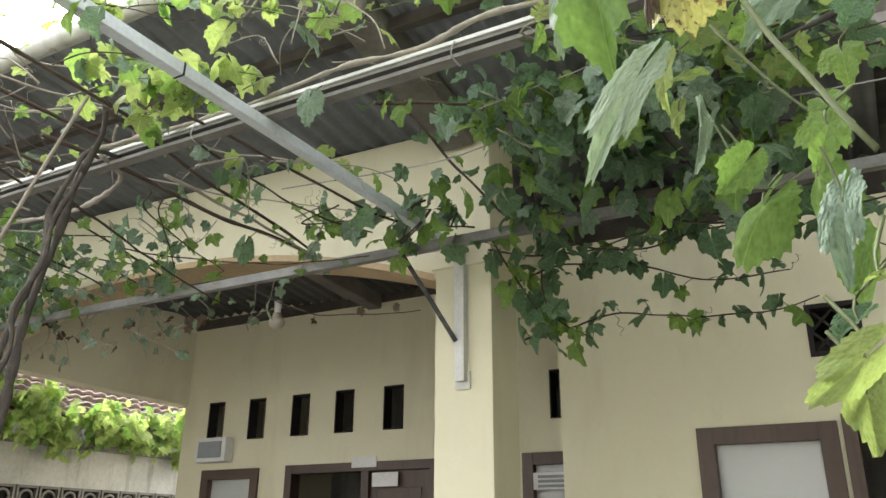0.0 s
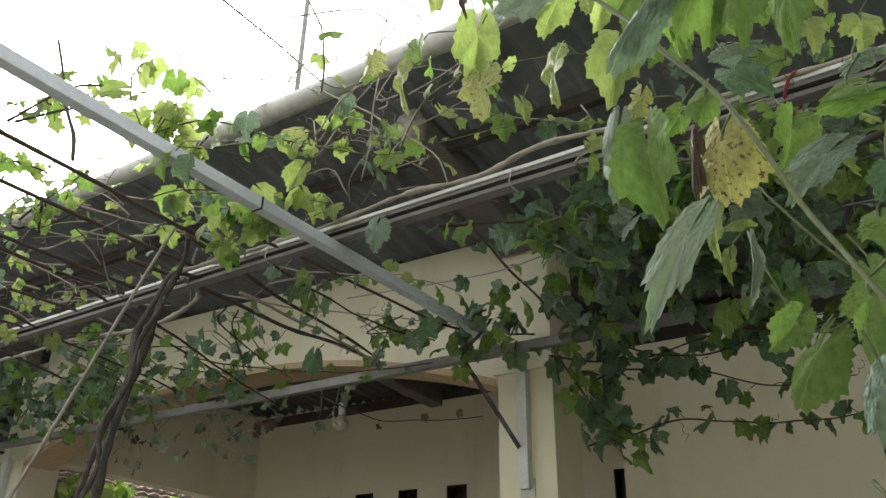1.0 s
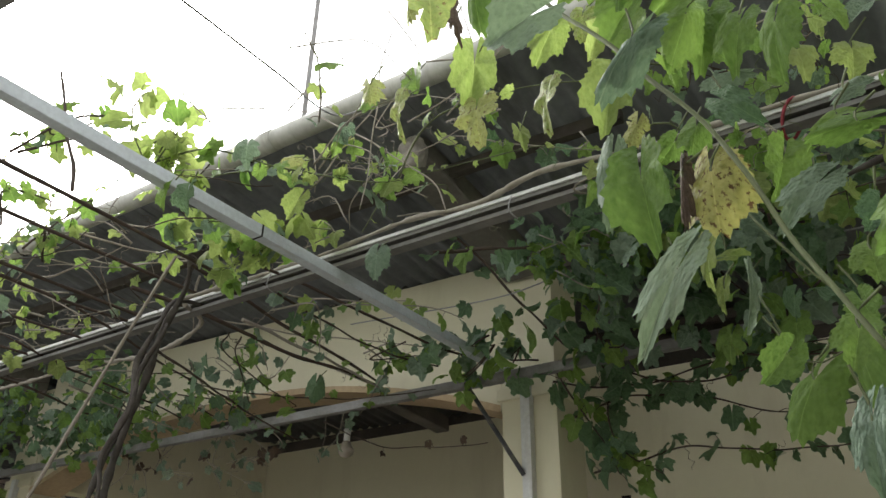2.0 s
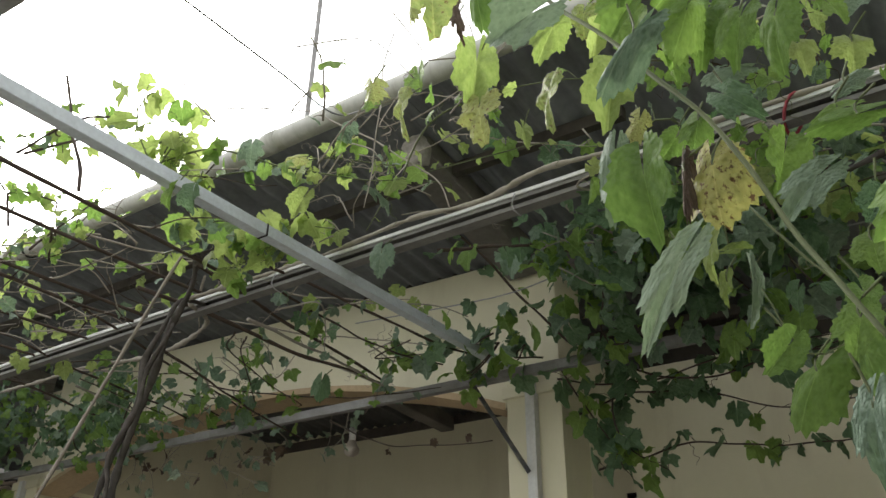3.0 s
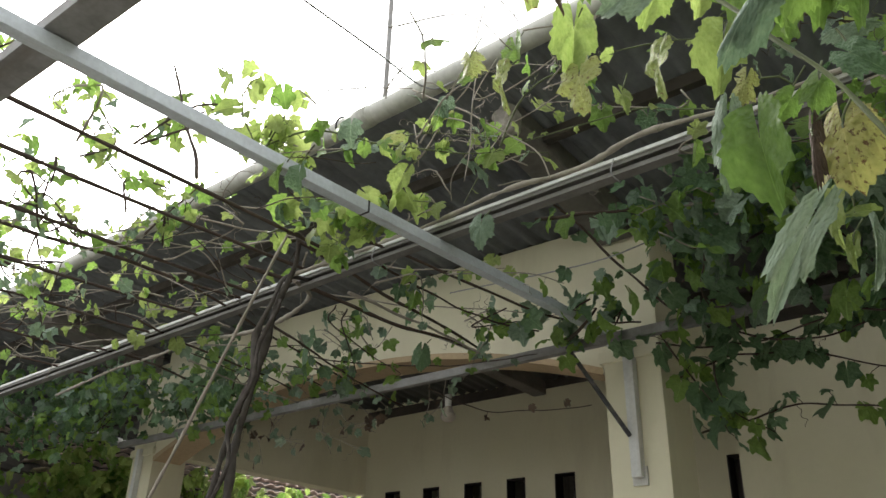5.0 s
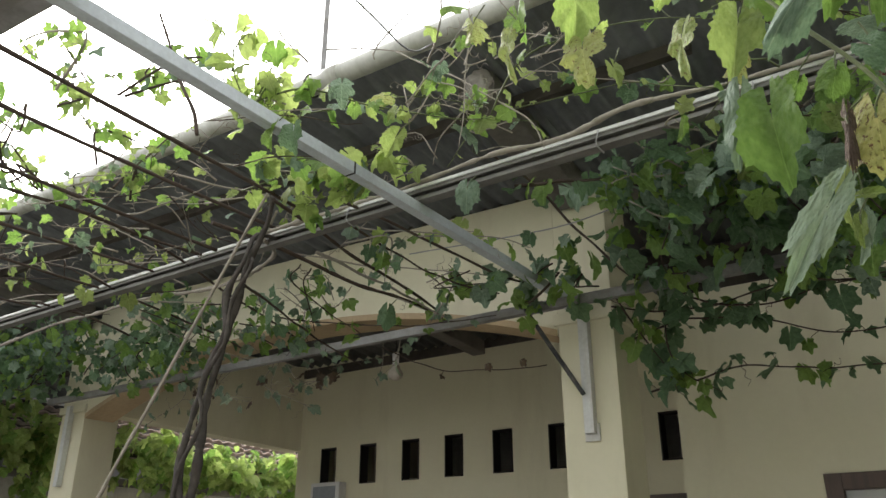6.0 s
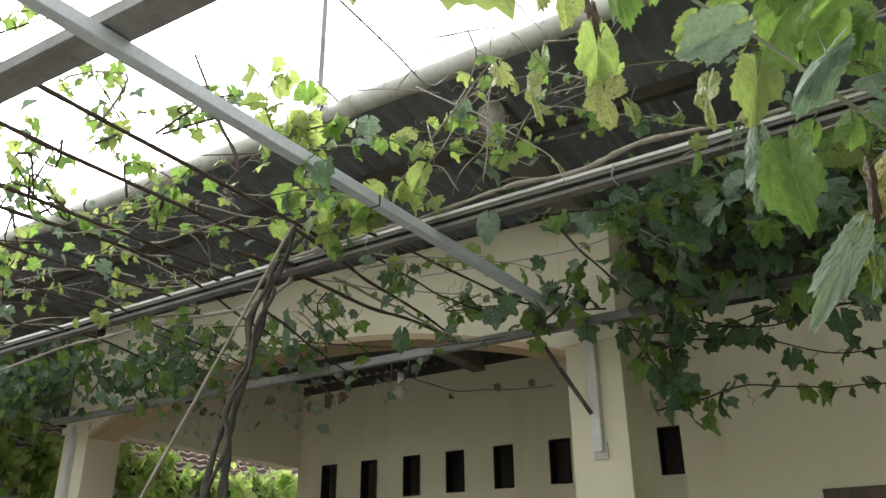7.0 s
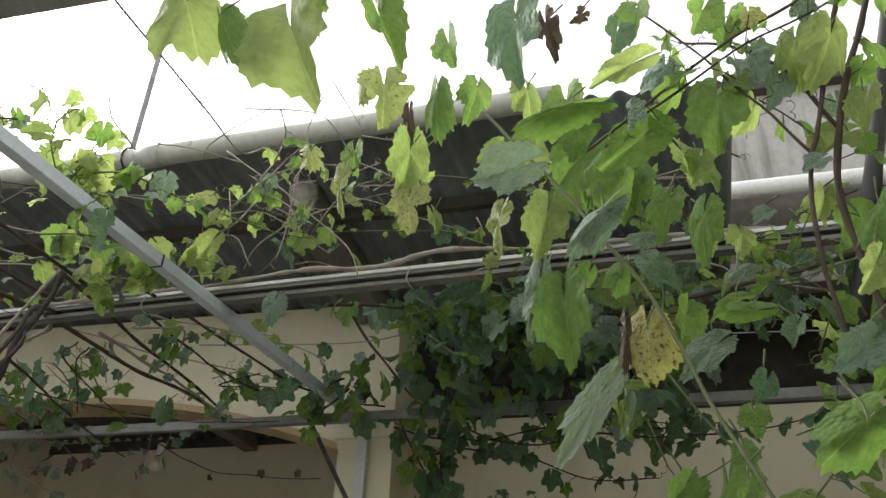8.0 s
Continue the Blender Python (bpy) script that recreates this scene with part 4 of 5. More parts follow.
for k in range(8):
    x = -3.2 - 0.35 * k
    old.mass((x, 0.95 + 0.08 * k, 3.36), (0.36, 0.4, 0.13), 16, SKYMIX, (0.03, 0.065), False, twigs=6, wood=M_DARKCANE)
# tangle of dry runners over the first rail
for _ in range(46):
    x, y = rv.uniform(-6.0, -2.6), rv.uniform(1.3, 2.5)
    d = Vector((rv.uniform(-0.9, 0.9), rv.uniform(-0.5, 0.7), rv.uniform(-0.06, 0.12)))
    a = Vector((x, y, rv.uniform(3.2, 3.36)))
    old.shoot([a, a + 0.4 * d + Vector((0, 0, rv.uniform(-0.05, 0.08))), a + d], rv.uniform(0.003, 0.007), 0.0025, rv.choice((M_CANE, M_DARKCANE, M_CANE)), YOUNGMIX if rv.random() < 0.35 else [], (0.04, 0.08), 0.12, False, curls=1)
# long canes that cross before the cream beam
for pts, r in (
    ([(-2.86, 2.40, 3.21), (-2.83, 3.00, 3.18), (-2.83, 3.40, 3.16), (-2.80, 3.57, 3.14)], 0.01),
    ([(-2.53, 2.20, 3.25), (-2.56, 2.70, 3.23), (-2.46, 3.10, 3.17), (-2.32, 3.40, 3.16)], 0.007),
    ([(-2.95, 2.00, 2.93), (-3.20, 2.80, 2.88), (-3.27, 3.30, 2.83)], 0.007),
    ([(-3.75, 2.90, 3.14), (-3.21, 3.10, 3.04), (-2.75, 3.30, 3.01), (-2.40, 3.50, 3.06)], 0.005),
    ([(-3.13, 2.50, 3.29), (-2.88, 2.80, 3.27), (-2.62, 3.10, 3.27), (-2.25, 3.40, 3.25)], 0.005),
    ([(-4.33, 2.40, 3.11), (-4.51, 2.90, 3.11), (-4.43, 3.40, 3.05)], 0.007),
):
    old.shoot(pts, r, 0.6 * r, rv.choice((M_DARKCANE, M_CANE)), [(L_BLUE, 2), (L_MID, 3)], (0.03, 0.055), 0.24, False, 0.04, 2)
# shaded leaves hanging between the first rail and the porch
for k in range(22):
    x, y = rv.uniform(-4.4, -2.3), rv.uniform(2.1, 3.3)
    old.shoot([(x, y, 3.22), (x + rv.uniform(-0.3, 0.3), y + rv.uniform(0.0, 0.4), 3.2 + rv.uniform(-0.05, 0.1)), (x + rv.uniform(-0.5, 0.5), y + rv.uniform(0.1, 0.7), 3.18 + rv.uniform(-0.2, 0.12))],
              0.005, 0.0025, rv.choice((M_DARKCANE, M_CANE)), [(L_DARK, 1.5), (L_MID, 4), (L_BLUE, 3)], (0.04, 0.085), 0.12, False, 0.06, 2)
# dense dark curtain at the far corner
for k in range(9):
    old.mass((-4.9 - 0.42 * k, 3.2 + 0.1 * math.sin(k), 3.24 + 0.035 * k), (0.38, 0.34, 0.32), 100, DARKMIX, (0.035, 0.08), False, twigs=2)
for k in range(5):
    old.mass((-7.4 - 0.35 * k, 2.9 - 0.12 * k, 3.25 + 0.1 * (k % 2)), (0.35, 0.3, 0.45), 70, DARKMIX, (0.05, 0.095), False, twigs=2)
# leaves round the head of the beam, before the column
old.mass((-2.08, 3.25, 3.15), (0.34, 0.25, 0.08), 44, [(L_DARK, 2), (L_MID, 3), (L_BLUE, 3)], (0.045, 0.10), False, twigs=3)
old.mass((-1.85, 3.45, 3.12), (0.22, 0.12, 0.07), 16, [(L_DARK, 4), (L_MID, 3)], (0.06, 0.11), False, twigs=2)
# dead sprays under the porch
for _ in range(12):
    x = rv.uniform(-5.6, -3.0)
    old.shoot([(x, 3.7, 3.12), (x + rv.uniform(-0.3, 0.3), 3.72, 2.95), (x + rv.uniform(-0.6, 0.6), 3.74, 2.85 + rv.uniform(-0.15, 0.1))], 0.003, 0.0018, M_CANE, [(L_DRY, 1.2), (L_PALE, 1.5), (L_BLUE, 3)], (0.04, 0.075), 0.13, False, curls=1)
old.shoot([(-3.4, 3.66, 3.05), (-3.0, 3.7, 2.86), (-2.6, 3.72, 2.80), (-2.2, 3.75, 2.78)], 0.004, 0.003, M_DARKCANE, [(L_DRY, 1)], (0.03, 0.04), 0.3, False)
# the upright sprig above the long beam
state = rv.getstate()
for pts in ([(-2.18, 1.30, 3.22), (-2.17, 1.18, 3.36), (-2.15, 1.09, 3.46), (-2.13, 1.03, 3.50)], [(-2.17, 1.18, 3.36), (-2.12, 1.12, 3.42), (-2.06, 1.12, 3.46)], [(-2.16, 1.28, 3.26), (-2.10, 1.30, 3.40), (-2.06, 1.34, 3.52)], [(-2.13, 1.27, 3.30), (-2.07, 1.27, 3.42)]):
    old.shoot(pts, 0.004, 0.002, M_GREENCANE, [(L_YOUNG, 5), (L_MID, 1)], (0.045, 0.075), 0.055, False, 0.06, 2, down=0.5)
rv.setstate(state)
old.finish()

# second vine: the dark curtain beside the column and the big leaves near the camera
side = Vine("leafy grape vine hanging in a dark curtain beside the column", 300)
side.wood("trunk", [(1.1, 1.75, 0.0), (1.05, 1.7, 1.4), (0.95, 1.75, 2.6), (0.8, 2.2, 3.15), (0.3, 2.5, 3.22), (-0.3, 2.8, 3.25), (-1.0, 3.2, 3.28)], 0.02, 0.008, M_BARK, 0.4, 8)
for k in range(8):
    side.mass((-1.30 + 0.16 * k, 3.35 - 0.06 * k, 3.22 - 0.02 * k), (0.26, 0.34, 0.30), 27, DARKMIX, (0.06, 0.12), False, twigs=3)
# upper layer: paler leaf colours stand for light from above
for k in range(7):
    side.mass((-1.35 + 0.2 * k, 3.1, 3.40), (0.24, 0.28, 0.12), 20, [(L_BLUE, 4), (L_MID, 3), (L_DARK, 2)], (0.06, 0.12), False)
for k in range(6):
    side.mass((-1.2 + 0.3 * k, 2.75 + 0.1 * (k % 2), 3.34), (0.3, 0.3, 0.14), 20, [(L_DARK, 3), (L_MID, 3), (L_BLUE, 2)], (0.05, 0.09), False, twigs=3, wood=M_CANE)
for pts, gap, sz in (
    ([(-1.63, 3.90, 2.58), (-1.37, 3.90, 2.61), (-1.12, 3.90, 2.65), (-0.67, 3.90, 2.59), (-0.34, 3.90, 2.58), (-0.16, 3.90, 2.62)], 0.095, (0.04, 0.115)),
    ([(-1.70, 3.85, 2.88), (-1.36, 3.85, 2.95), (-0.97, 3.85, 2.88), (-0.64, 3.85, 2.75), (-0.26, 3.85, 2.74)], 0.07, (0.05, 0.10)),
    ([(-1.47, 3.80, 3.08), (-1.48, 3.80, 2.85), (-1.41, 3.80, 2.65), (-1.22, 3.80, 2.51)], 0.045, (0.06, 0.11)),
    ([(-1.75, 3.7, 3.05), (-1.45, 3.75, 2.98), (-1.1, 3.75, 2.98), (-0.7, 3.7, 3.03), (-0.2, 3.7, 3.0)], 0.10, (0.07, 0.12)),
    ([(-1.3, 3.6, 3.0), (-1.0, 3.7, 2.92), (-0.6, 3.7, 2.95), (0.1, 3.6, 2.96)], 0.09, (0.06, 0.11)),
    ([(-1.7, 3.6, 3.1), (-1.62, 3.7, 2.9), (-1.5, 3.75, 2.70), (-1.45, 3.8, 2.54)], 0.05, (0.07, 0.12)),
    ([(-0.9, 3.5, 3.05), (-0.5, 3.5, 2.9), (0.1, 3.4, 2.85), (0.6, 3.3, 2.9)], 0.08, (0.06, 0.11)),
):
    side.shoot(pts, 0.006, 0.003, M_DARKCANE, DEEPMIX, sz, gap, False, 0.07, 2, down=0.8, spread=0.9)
side.shoot([(-2.25, 3.2, 3.98), (-2.05, 3.3, 3.8), (-1.85, 3.5, 3.5), (-1.65, 3.6, 3.25), (-1.4, 3.7, 3.05)], 0.009, 0.006, M_DARKCANE, DEEPMIX, (0.04, 0.08), 0.13, False)
side.shoot([(-1.6, 2.3, 3.2), (-1.3, 2.8, 3.35), (-1.1, 3.2, 3.3)], 0.009, 0.005, M_DARKCANE, DEEPMIX, (0.05, 0.09), 0.1, False)
# the green shoot across the foreground
side.shoot([(-0.61, 1.30, 3.29), (-0.47, 1.25, 3.08), (-0.32, 1.20, 2.84), (-0.18, 1.17, 2.58), (-0.09, 1.15, 2.37), (-0.04, 1.12, 2.21), (0.00, 1.10, 2.11), (0.05, 1.08, 2.02)], 0.0055, 0.005, M_GREENCANE, [], (0, 0), 1, wobble=0.15)
side.shoot([(-0.17, 1.40, 2.49), (-0.10, 1.40, 2.36), (-0.03, 1.40, 2.26), (0.03, 1.40, 2.17)], 0.003, 0.003, M_GREENCANE, [], (0, 0), 1, curls=1)
side.shoot([(-0.21, 1.60, 2.38), (-0.15, 1.60, 2.22), (-0.04, 1.60, 2.25), (0.05, 1.60, 2.31)], 0.0022, 0.002, M_GREENCANE, [], (0, 0), 1)
side.shoot([(0.44, 1.25, 3.50), (0.29, 1.25, 3.01), (0.27, 1.25, 2.96), (0.25, 1.25, 2.80), (0.25, 1.25, 2.61), (0.26, 1.25, 2.44)], 0.008, 0.006, M_DARKCANE, [], (0, 0), 1)
side.shoot([(0.27, 1.25, 2.96), (0.20, 1.25, 3.09), (0.13, 1.25, 3.19), (0.03, 1.25, 3.36), (-0.11, 1.25, 3.56), (-0.17, 1.25, 3.70)], 0.0045, 0.003, M_DARKCANE, NEARMIX, (0.03, 0.06), 0.16, True, curls=2)
side.shoot([(-0.16, 1.20, 3.10), (-0.03, 1.20, 3.18), (0.16, 1.20, 3.31), (0.37, 1.20, 3.40), (0.51, 1.20, 3.47)], 0.0045, 0.003, M_DARKCANE, NEARMIX, (0.03, 0.06), 0.16, True, curls=2)
side.shoot([(-1.79, 2.05, 3.24), (-1.64, 2.00, 3.33), (-1.47, 2.00, 3.37), (-1.17, 1.99, 3.34), (-0.94, 1.97, 3.29), (-0.81, 1.95, 3.23), (-0.62, 1.90, 3.11)], 0.0028, 0.002, M_GREENCANE, [(L_YOUNG, 1)], (0.018, 0.03), 0.16, True, 0.02, 3)
side.shoot([(0.6, 1.2, 3.56), (0.26, 1.2, 3.41), (0.06, 1.2, 3.29), (-0.12, 1.2, 3.15), (-0.3, 1.25, 3.05)], 0.006, 0.004, M_DARKCANE, NEARMIX, (0.05, 0.085), 0.10, True, curls=3)
side.shoot([(0.6, 1.32, 3.7), (0.36, 1.3, 3.06), (0.33, 1.3, 2.79), (0.36, 1.3, 2.5), (0.45, 1.3, 2.0)], 0.011, 0.008, M_DARKCANE, NEARMIX, (0.06, 0.11), 0.14, True)
side.shoot([(0.36, 1.3, 3.06), (0.26, 1.3, 3.29), (0.12, 1.35, 3.45), (0.0, 1.4, 3.55)], 0.007, 0.004, M_DARKCANE, NEARMIX, (0.05, 0.09), 0.10, True, curls=4)
for _ in range(13):
    a = Vector((rv.uniform(-0.6, 0.5), rv.uniform(1.55, 2.1), rv.uniform(3.0, 3.55)))
    side.shoot([a, a + Vector((rv.uniform(-0.2, 0.2), rv.uniform(-0.1, 0.1), rv.uniform(-0.15, 0.1))), a + Vector((rv.uniform(-0.4, 0.35), rv.uniform(-0.1, 0.15), rv.uniform(-0.35, 0.1)))], 0.004, 0.0022, rv.choice((M_GREENCANE, M_CANE, M_DARKCANE)), NEARMIX, (0.03, 0.075), 0.07, True, 0.06, 4)
for _ in range(5):
    a = Vector((rv.uniform(0.25, 0.75), rv.uniform(1.4, 2.0), rv.uniform(2.2, 2.9)))
    side.shoot([a, a + Vector((rv.uniform(-0.15, 0.15), rv.uniform(-0.1, 0.1), rv.uniform(-0.2, 0.1))), a + Vector((rv.uniform(-0.3, 0.25), rv.uniform(-0.1, 0.15), rv.uniform(-0.4, 0.0)))], 0.004, 0.0022, M_GREENCANE, NEARMIX, (0.06, 0.12), 0.11, True, 0.07, 2)
for _ in range(26):
    a = Vector((rv.uniform(-0.9, 0.8), rv.uniform(2.1, 3.0), rv.uniform(3.15, 3.6)))
    side.shoot([a, a + Vector((rv.uniform(-0.3, 0.3), rv.uniform(-0.2, 0.2), rv.uniform(-0.1, 0.1))), a + Vector((rv.uniform(-0.5, 0.5), rv.uniform(-0.2, 0.2), rv.uniform(-0.25, 0.15)))], 0.004, 0.0022, rv.choice((M_CANE, M_DARKCANE)), [(L_MID, 3), (L_DARK, 2), (L_YOUNG, 2)], (0.05, 0.09), 0.10, False, 0.05, 2)

# unseen canopy added beyond the right edge of view to shade the wing wall
for k in range(24):
    side.mass((1.05 + 0.35 * (k % 4), -0.2 + 0.75 * (k // 4), 3.34), (0.28, 0.45, 0.14), 90, [(L_MID, 4), (L_DARK, 2), (L_YOUNG, 2)], (0.09, 0.14), False, twigs=1)


# single leaves that hang close to the path
side.heroes([
    ((-0.41, 1.49, 2.80), (-0.40, 1.46, 2.49), 0.78, L_MID),
    ((-0.47, 1.50, 2.86), (-0.50, 1.47, 2.60), 0.45, L_BLUE),
    ((-0.17, 1.17, 2.52), (-0.18, 1.14, 2.33), 1.00, L_SPOTTED),
    ((-0.22, 1.16, 2.51), (-0.23, 1.13, 2.35), 0.30, L_DRY),
    ((-0.26, 1.35, 2.45), (-0.42, 1.32, 2.20), 0.44, L_PALE),
    ((-0.27, 1.50, 2.52), (-0.29, 1.47, 2.37), 0.45, L_YOUNG),
    ((-0.27, 1.50, 2.45), (-0.19, 1.47, 2.44), 0.55, L_YOUNG),
    ((-0.26, 1.52, 2.41), (-0.27, 1.49, 2.32), 0.50, L_YOUNG),
    ((-0.07, 1.42, 2.64), (-0.10, 1.39, 2.50), 1.05, L_MID),
    ((0.02, 1.36, 2.52), (-0.11, 1.33, 2.41), 0.75, L_BLUE),
    ((0.12, 1.25, 2.53), (-0.02, 1.22, 2.51), 0.50, L_MID),
    ((-0.10, 1.60, 2.23), (-0.21, 1.57, 2.06), 0.80, L_MID),
    ((-0.03, 1.50, 2.23), (-0.03, 1.47, 2.05), 0.70, L_MID),
])
side.heroes([
    ((0.01, 1.04, 1.98), (-0.02, 1.01, 1.84), 0.55, L_BLUE),
    ((-0.39, 1.00, 2.87), (-0.56, 0.97, 2.81), 1.00, L_BLUE),
    ((-0.20, 1.03, 2.77), (-0.34, 1.00, 2.60), 0.50, L_BLUE),
    ((-0.43, 1.45, 3.06), (-0.47, 1.42, 2.83), 0.85, L_YOUNG),
    ((-0.55, 1.30, 2.96), (-0.57, 1.27, 2.77), 0.70, L_YELLOW),
    ((-0.97, 1.63, 3.53), (-0.97, 1.60, 3.24), 0.75, L_YOUNG),
    ((-0.96, 1.62, 3.30), (-0.95, 1.59, 3.08), 1.15, L_YELLOW),
    ((-0.56, 1.40, 3.25), (-0.62, 1.37, 3.10), 0.95, L_YOUNG),
    ((-0.00, 1.20, 2.83), (-0.04, 1.17, 2.64), 0.65, L_MID),
    ((-0.10, 1.40, 2.85), (-0.22, 1.37, 2.85), 0.70, L_BLUE),
    ((-0.23, 1.40, 2.77), (-0.25, 1.37, 2.66), 0.95, L_MID),
    ((-0.52, 1.90, 3.22), (-0.55, 1.87, 3.09), 1.00, L_YELLOW),
    ((-1.16, 1.47, 3.31), (-1.15, 1.44, 3.08), 0.50, L_YELLOW),
])
side.heroes([
    ((-1.30, 1.47, 3.42), (-1.26, 1.44, 3.29), 1.10, L_YELLOW),
    ((-1.16, 1.55, 3.45), (-1.14, 1.52, 3.32), 1.00, L_MID),
    ((-1.09, 1.40, 3.63), (-1.07, 1.37, 3.49), 1.20, L_YELLOW),
    ((-0.90, 1.40, 3.48), (-0.88, 1.37, 3.29), 0.35, L_DRY),
    ((-0.25, 1.50, 3.23), (-0.29, 1.47, 3.02), 1.00, L_MID),
    ((-0.14, 1.45, 3.09), (-0.19, 1.42, 2.95), 0.90, L_MID),
    ((0.10, 1.50, 2.91), (0.10, 1.47, 2.80), 1.20, L_YOUNG),
    ((0.04, 1.30, 2.32), (0.04, 1.27, 2.24), 1.30, L_MID),
    ((0.08, 1.25, 2.37), (0.05, 1.22, 2.30), 1.10, L_DARK),
    ((0.16, 1.30, 2.83), (0.11, 1.27, 2.78), 1.00, L_BLUE),
    ((-0.28, 1.90, 2.62), (-0.29, 1.87, 2.40), 0.20, L_PALE),
    ((-0.99, 1.95, 3.40), (-0.94, 1.92, 3.27), 0.60, L_YOUNG),
    ((-0.51, 1.60, 3.41), (-0.53, 1.57, 3.22), 0.90, L_YOUNG),
])
side.heroes([
    ((-0.89, 0.55, 3.09), (-0.79, 0.52, 2.76), 0.95, L_YOUNG),
    ((-1.15, 0.50, 3.16), (-1.04, 0.47, 2.92), 1.10, L_YOUNG),
    ((-1.06, 0.52, 3.11), (-0.96, 0.49, 2.88), 0.50, L_MID),
    ((-0.84, 0.60, 3.15), (-0.83, 0.57, 3.02), 0.80, L_MID),
    ((-0.75, 0.70, 3.22), (-0.64, 0.67, 2.94), 0.50, L_MID),
    ((-1.01, 1.40, 3.65), (-0.97, 1.37, 3.38), 1.10, L_YELLOW),
    ((-0.44, 1.00, 3.43), (-0.45, 0.97, 3.12), 0.80, L_DARK),
    ((-0.37, 1.02, 3.39), (-0.34, 0.99, 3.19), 0.60, L_DRY),
    ((-0.17, 1.10, 3.37), (-0.19, 1.07, 3.24), 1.00, L_DARK),
    ((-0.77, 1.30, 3.50), (-0.76, 1.27, 3.22), 0.50, L_MID),
    ((-0.09, 1.20, 3.33), (-0.27, 1.17, 3.23), 0.60, L_YOUNG),
    ((-0.23, 1.25, 3.25), (-0.53, 1.22, 3.19), 0.45, L_MID),
    ((-0.08, 1.30, 3.16), (-0.27, 1.27, 3.00), 0.80, L_MID),
])
side.heroes([
    ((-0.26, 1.30, 3.14), (-0.40, 1.27, 2.97), 0.90, L_MID),
    ((-0.07, 1.30, 2.94), (-0.13, 1.27, 2.78), 0.80, L_MID),
    ((-0.16, 1.45, 3.15), (-0.22, 1.42, 2.94), 0.90, L_MID),
    ((0.19, 0.75, 2.14), (0.07, 0.72, 2.03), 0.80, L_MID),
    ((0.24, 0.90, 2.31), (0.15, 0.87, 2.23), 0.90, L_BLUE),
    ((0.40, 1.20, 3.36), (0.32, 1.17, 3.12), 0.80, L_YOUNG),
    ((0.31, 1.25, 3.40), (0.27, 1.22, 3.18), 0.70, L_YOUNG),
    ((0.09, 1.30, 3.27), (0.05, 1.27, 3.02), 0.95, L_MID),
    ((0.38, 1.10, 2.74), (0.29, 1.07, 2.57), 0.80, L_MID),
    ((-0.01, 1.40, 2.88), (0.02, 1.37, 2.77), 1.00, L_YOUNG),
    ((-0.18, 1.30, 2.74), (-0.09, 1.27, 2.63), 0.80, L_DARK),
    ((0.04, 1.40, 2.70), (0.12, 1.37, 2.71), 0.80, L_BLUE),
])
side.heroes([
    ((0.02, 0.95, 1.75), (-0.06, 0.92, 1.68), 0.70, L_YOUNG),
    ((-0.01, 1.00, 1.73), (-0.01, 0.97, 1.63), 0.75, L_YOUNG),
    ((0.01, 1.15, 1.83), (-0.04, 1.12, 1.79), 0.80, L_DARK),
    ((0.03, 1.00, 1.83), (0.01, 0.97, 1.82), 0.50, L_YOUNG),
    ((-0.11, 1.30, 2.16), (-0.17, 1.27, 2.08), 1.00, L_MID),
    ((0.01, 1.20, 2.15), (-0.02, 1.17, 2.06), 1.10, L_MID),
    ((0.30, 1.30, 3.04), (0.29, 1.27, 2.94), 0.60, L_YOUNG),
    ((-0.05, 1.50, 3.23), (0.01, 1.47, 3.09), 0.90, L_YOUNG),
    ((0.19, 1.25, 3.35), (0.12, 1.22, 3.19), 0.90, L_BLUE),
    ((0.30, 1.00, 2.52), (0.24, 0.97, 2.42), 0.90, L_YOUNG),
    ((0.07, 1.10, 3.40), (0.02, 1.07, 3.26), 1.00, L_MID),
])
side.heroes([
    ((-0.64, 1.35, 3.50), (-0.65, 1.32, 3.31), 0.90, L_MID),
    ((-0.50, 1.40, 3.50), (-0.46, 1.37, 3.31), 0.80, L_YOUNG),
    ((-0.37, 1.45, 3.46), (-0.36, 1.42, 3.25), 1.00, L_MID),
    ((-0.19, 1.35, 3.08), (-0.24, 1.32, 2.89), 0.90, L_MID),
    ((-0.36, 1.40, 3.14), (-0.35, 1.37, 2.94), 0.80, L_MID),
    ((-0.04, 1.30, 3.41), (-0.08, 1.27, 3.23), 0.90, L_BLUE),
    ((0.19, 1.35, 3.24), (0.13, 1.32, 3.10), 0.90, L_YOUNG),
    ((0.03, 1.50, 3.18), (-0.01, 1.47, 3.06), 1.00, L_YOUNG),
    ((-0.52, 1.50, 3.35), (-0.53, 1.47, 3.21), 1.00, L_YELLOW),
    ((0.14, 1.25, 3.49), (0.10, 1.22, 3.32), 0.90, L_MID),
    ((0.26, 1.30, 3.29), (0.21, 1.27, 3.13), 0.70, L_BLUE),
    ((0.43, 1.20, 3.10), (0.38, 1.17, 2.95), 0.80, L_YOUNG),
])
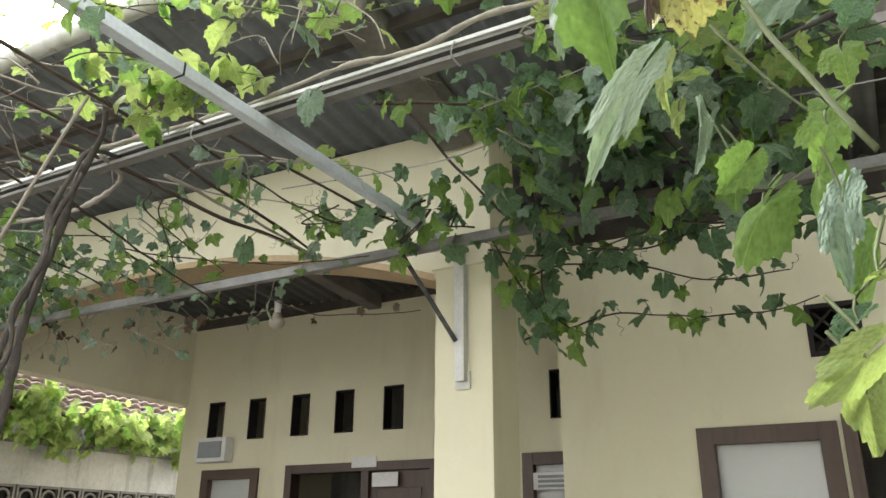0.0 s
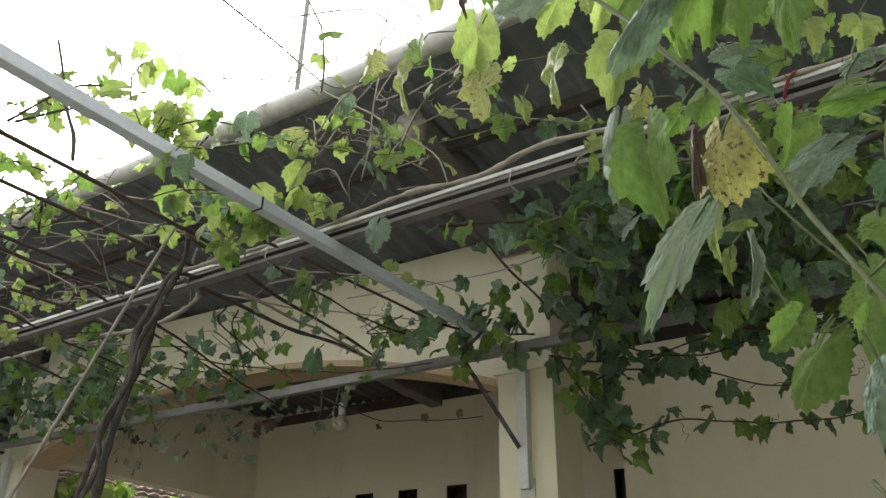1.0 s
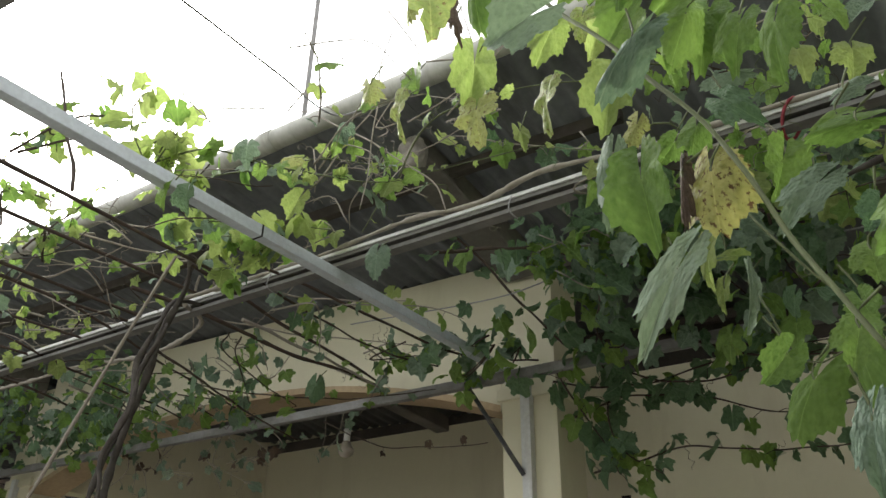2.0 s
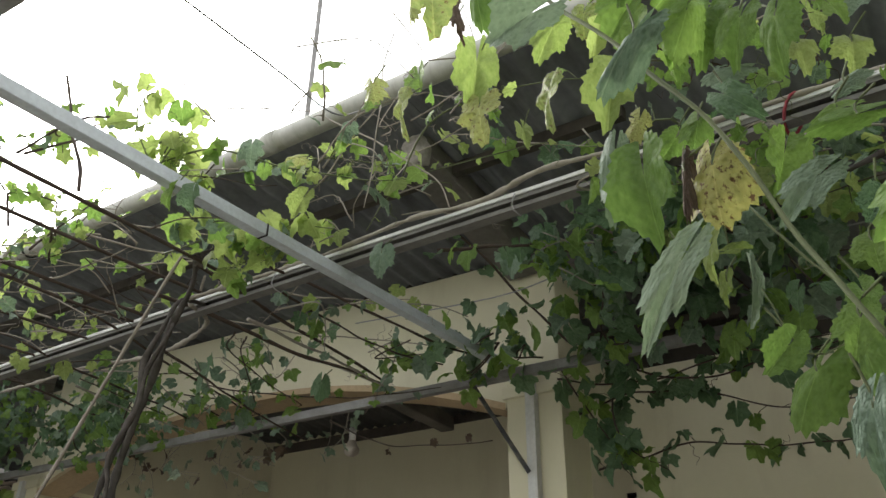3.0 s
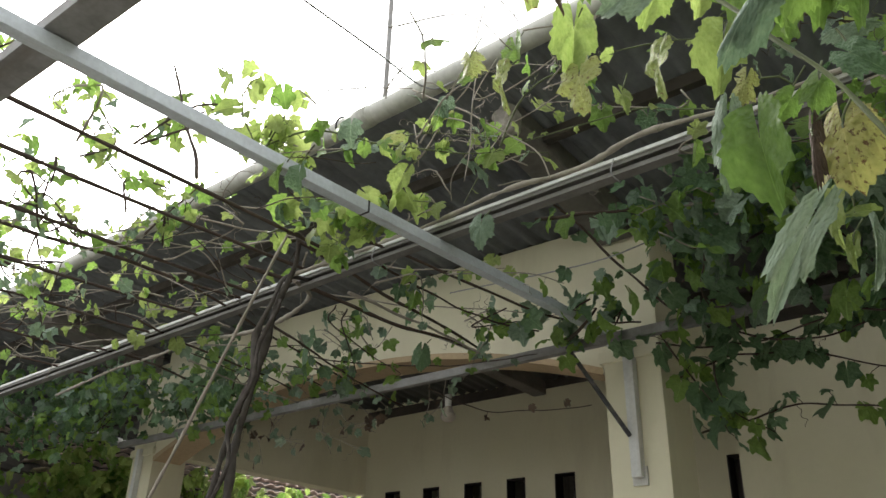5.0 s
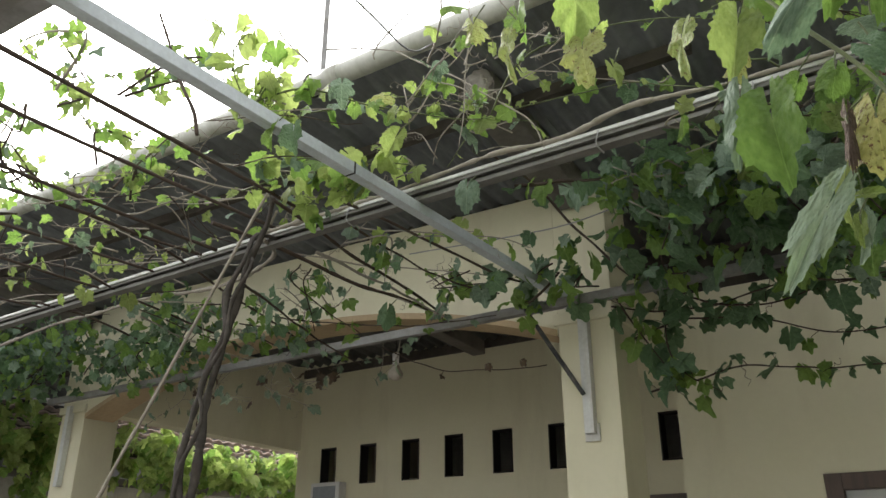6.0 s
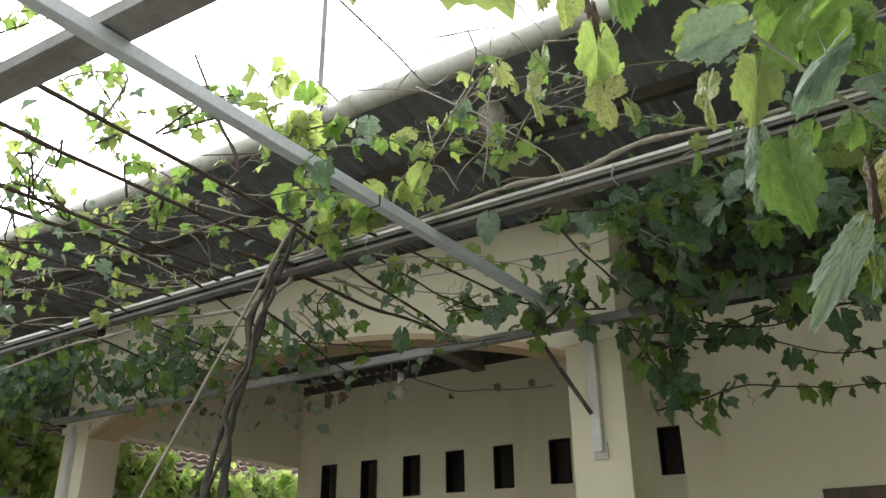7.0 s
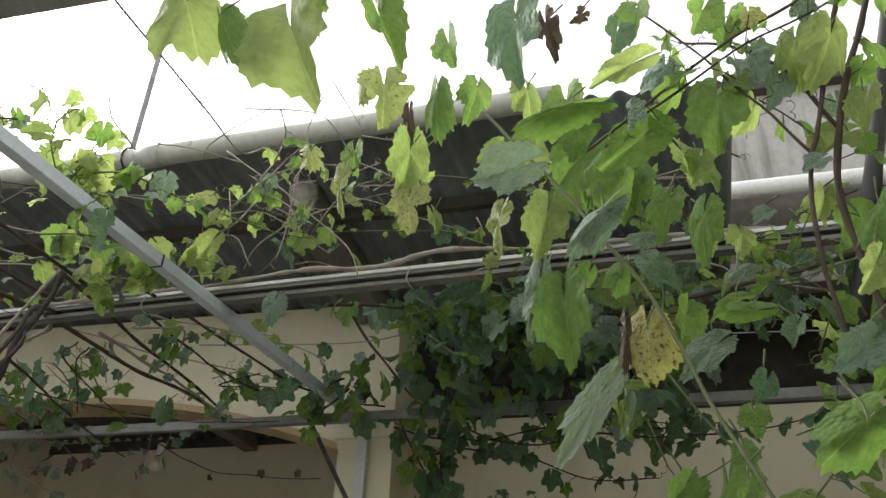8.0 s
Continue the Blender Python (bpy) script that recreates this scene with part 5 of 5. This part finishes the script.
side.heroes([
    ((-0.11, 1.20, 3.55), (-0.14, 1.17, 3.39), 1.00, L_MID),
    ((-0.26, 1.15, 3.50), (-0.30, 1.12, 3.43), 0.90, L_DRY),
    ((-0.74, 1.30, 3.67), (-0.71, 1.27, 3.48), 0.80, L_MID),
    ((0.31, 1.35, 2.91), (0.28, 1.32, 2.80), 0.90, L_YOUNG),
    ((0.08, 1.30, 2.60), (-0.03, 1.27, 2.55), 0.60, L_MID),
    ((0.00, 1.30, 2.23), (0.02, 1.27, 2.15), 1.00, L_MID),
    ((0.21, 1.50, 2.61), (0.17, 1.47, 2.52), 0.90, L_DARK),
    ((-0.33, 1.60, 2.88), (-0.38, 1.57, 2.79), 1.00, L_MID),
])
side.finish()

# creeper on the boundary wall
creep = Vine("sunlit yellow-green creeper heaped over the boundary wall", 0)
for k in range(15):
    creep.mass((BW + 0.35 + 0.1 * math.sin(k * 1.7), 3.9 + 0.36 * k, 2.93 + 0.10 * math.sin(k * 2.3)), (0.25, 0.3, 0.32), 76, [(L_YOUNG, 6), (L_MID, 2)], (0.07, 0.13), False, twigs=1, wood=M_CANE)
for k in range(8):
    creep.mass((BW + 0.6, 1.2 + 0.42 * k, 2.7 + 0.2 * math.sin(k * 2.3)), (0.3, 0.3, 0.6), 55, [(L_YOUNG, 3), (L_MID, 4)], (0.07, 0.13), False)
creep.finish()

# loose things ---------------------------------------------------------------------------
tagged(part("antenna_pole", tube(bmesh.new(), [(-6.22, 5.77, 3.9), (-6.22, 5.78, 12.5)], 0.036, 0.034, 10), M_RAIL), "thin grey steel pole standing behind the roof", "pole")
tagged(part("hanging_string", cable([(-1.45, 0.25, 3.33), (-1.524, 0.51, 3.385), (-1.77, 1.437, 3.66), (-1.895, 1.90, 3.80), (-1.98, 2.215, 4.068)], 0.0042, 5, 0.05), M_WIREGREY), "thin grey string led over the pergola to the eave", "string")
tagged(part("loose_wire", cable([(-6.2, 5.8, 12.4), (-6.0, 6.0, 10.2), (-5.92, 6.0, 9.4), (-5.8, 6.0, 8.9), (-5.72, 6.0, 8.3), (-5.5, 6.0, 7.7), (-5.6, 5.95, 3.88)], 0.006, 5), M_WIREGREY), "kinked thin wire hanging above the roof", "wire")
tagged(part("wire_line", cable([(-2.9, 3.28, 3.50), (-1.9, 3.3, 3.44), (-1.39, 3.3, 3.47), (-0.6, 3.28, 3.36), (0.6, 3.3, 3.3)], 0.004, 5), M_WIREGREY), "taut pale wire strung before the beam", "wire")
nest = empty("wasp_nest", "papery grey nest under the eave", "nest")
bm = bmesh.new()
bmesh.ops.create_icosphere(bm, subdivisions=4, radius=0.075)
for v in bm.verts:
    v.co = Vector((v.co.x, v.co.y, v.co.z * 1.15)) * (1 + 0.22 * noise.noise(v.co * 22) + 0.1 * noise.noise(v.co * 60)) + Vector((-1.915, 2.555, 3.985))
part("comb", bm, M_NEST, nest, smooth=True)
tagged(part("red_ribbon", tube(bmesh.new(), [(-0.12 + 0.034 * math.cos(a), 2.21 + 0.05 * math.sin(a), 3.235 + 0.055 * math.cos(a + 0.6)) for a in [2 * math.pi * k / 14 for k in range(15)]], 0.006, 0.006, 5), M_RED), "faded red ribbon tied to the rail", "ribbon")
for k, x in enumerate((-1.15, -0.55, -2.45)):
    ring = [(x + 0.006 * math.sin(3 * a), 2.205 + 0.042 * math.cos(a), 3.23 + 0.048 * math.sin(a)) for a in [2 * math.pi * i / 16 for i in range(17)]]
    tagged(part("wire_loop", tube(bmesh.new(), ring, 0.0035, 0.0035, 5), M_WIREGREY), "twist of wire round the rail", "wire", "wire loops")
lamp = empty("bulb_lamp", "white bulb hanging under the porch roof", "lamp")
bm = bmesh.new()
bmesh.ops.create_uvsphere(bm, u_segments=20, v_segments=12, radius=0.062)
for v in bm.verts:
    v.co = Vector((v.co.x, v.co.y, v.co.z * 0.8 + (0.03 if v.co.z > 0.05 else 0))) + Vector((-3.93, 4.5, 3.10))
part("bulb", bm, M_OLDBULB, lamp, smooth=True)
part("lamp_holder", tube(bmesh.new(), [(-3.93, 4.5, 3.175), (-3.93, 4.5, 3.27)], 0.025, 0.03, 10), M_PAPER, lamp)
part("lamp_cord", tube(bmesh.new(), [(-3.93, 4.5, 3.27), (-3.93, 4.5, 3.925)], 0.004, 0.004, 5), M_WIRE, lamp)
tagged(part("bamboo_pole", tube(bmesh.new(), smooth_path([(0.50, 2.255, 2.85), (0.62, 2.26, 3.25), (0.80, 2.255, 3.9), (0.97, 2.25, 4.5)], 0.1), 0.036, 0.03, 10, 0.08), M_WIRE), "blackened bamboo pole lashed to the pergola rail", "pole")
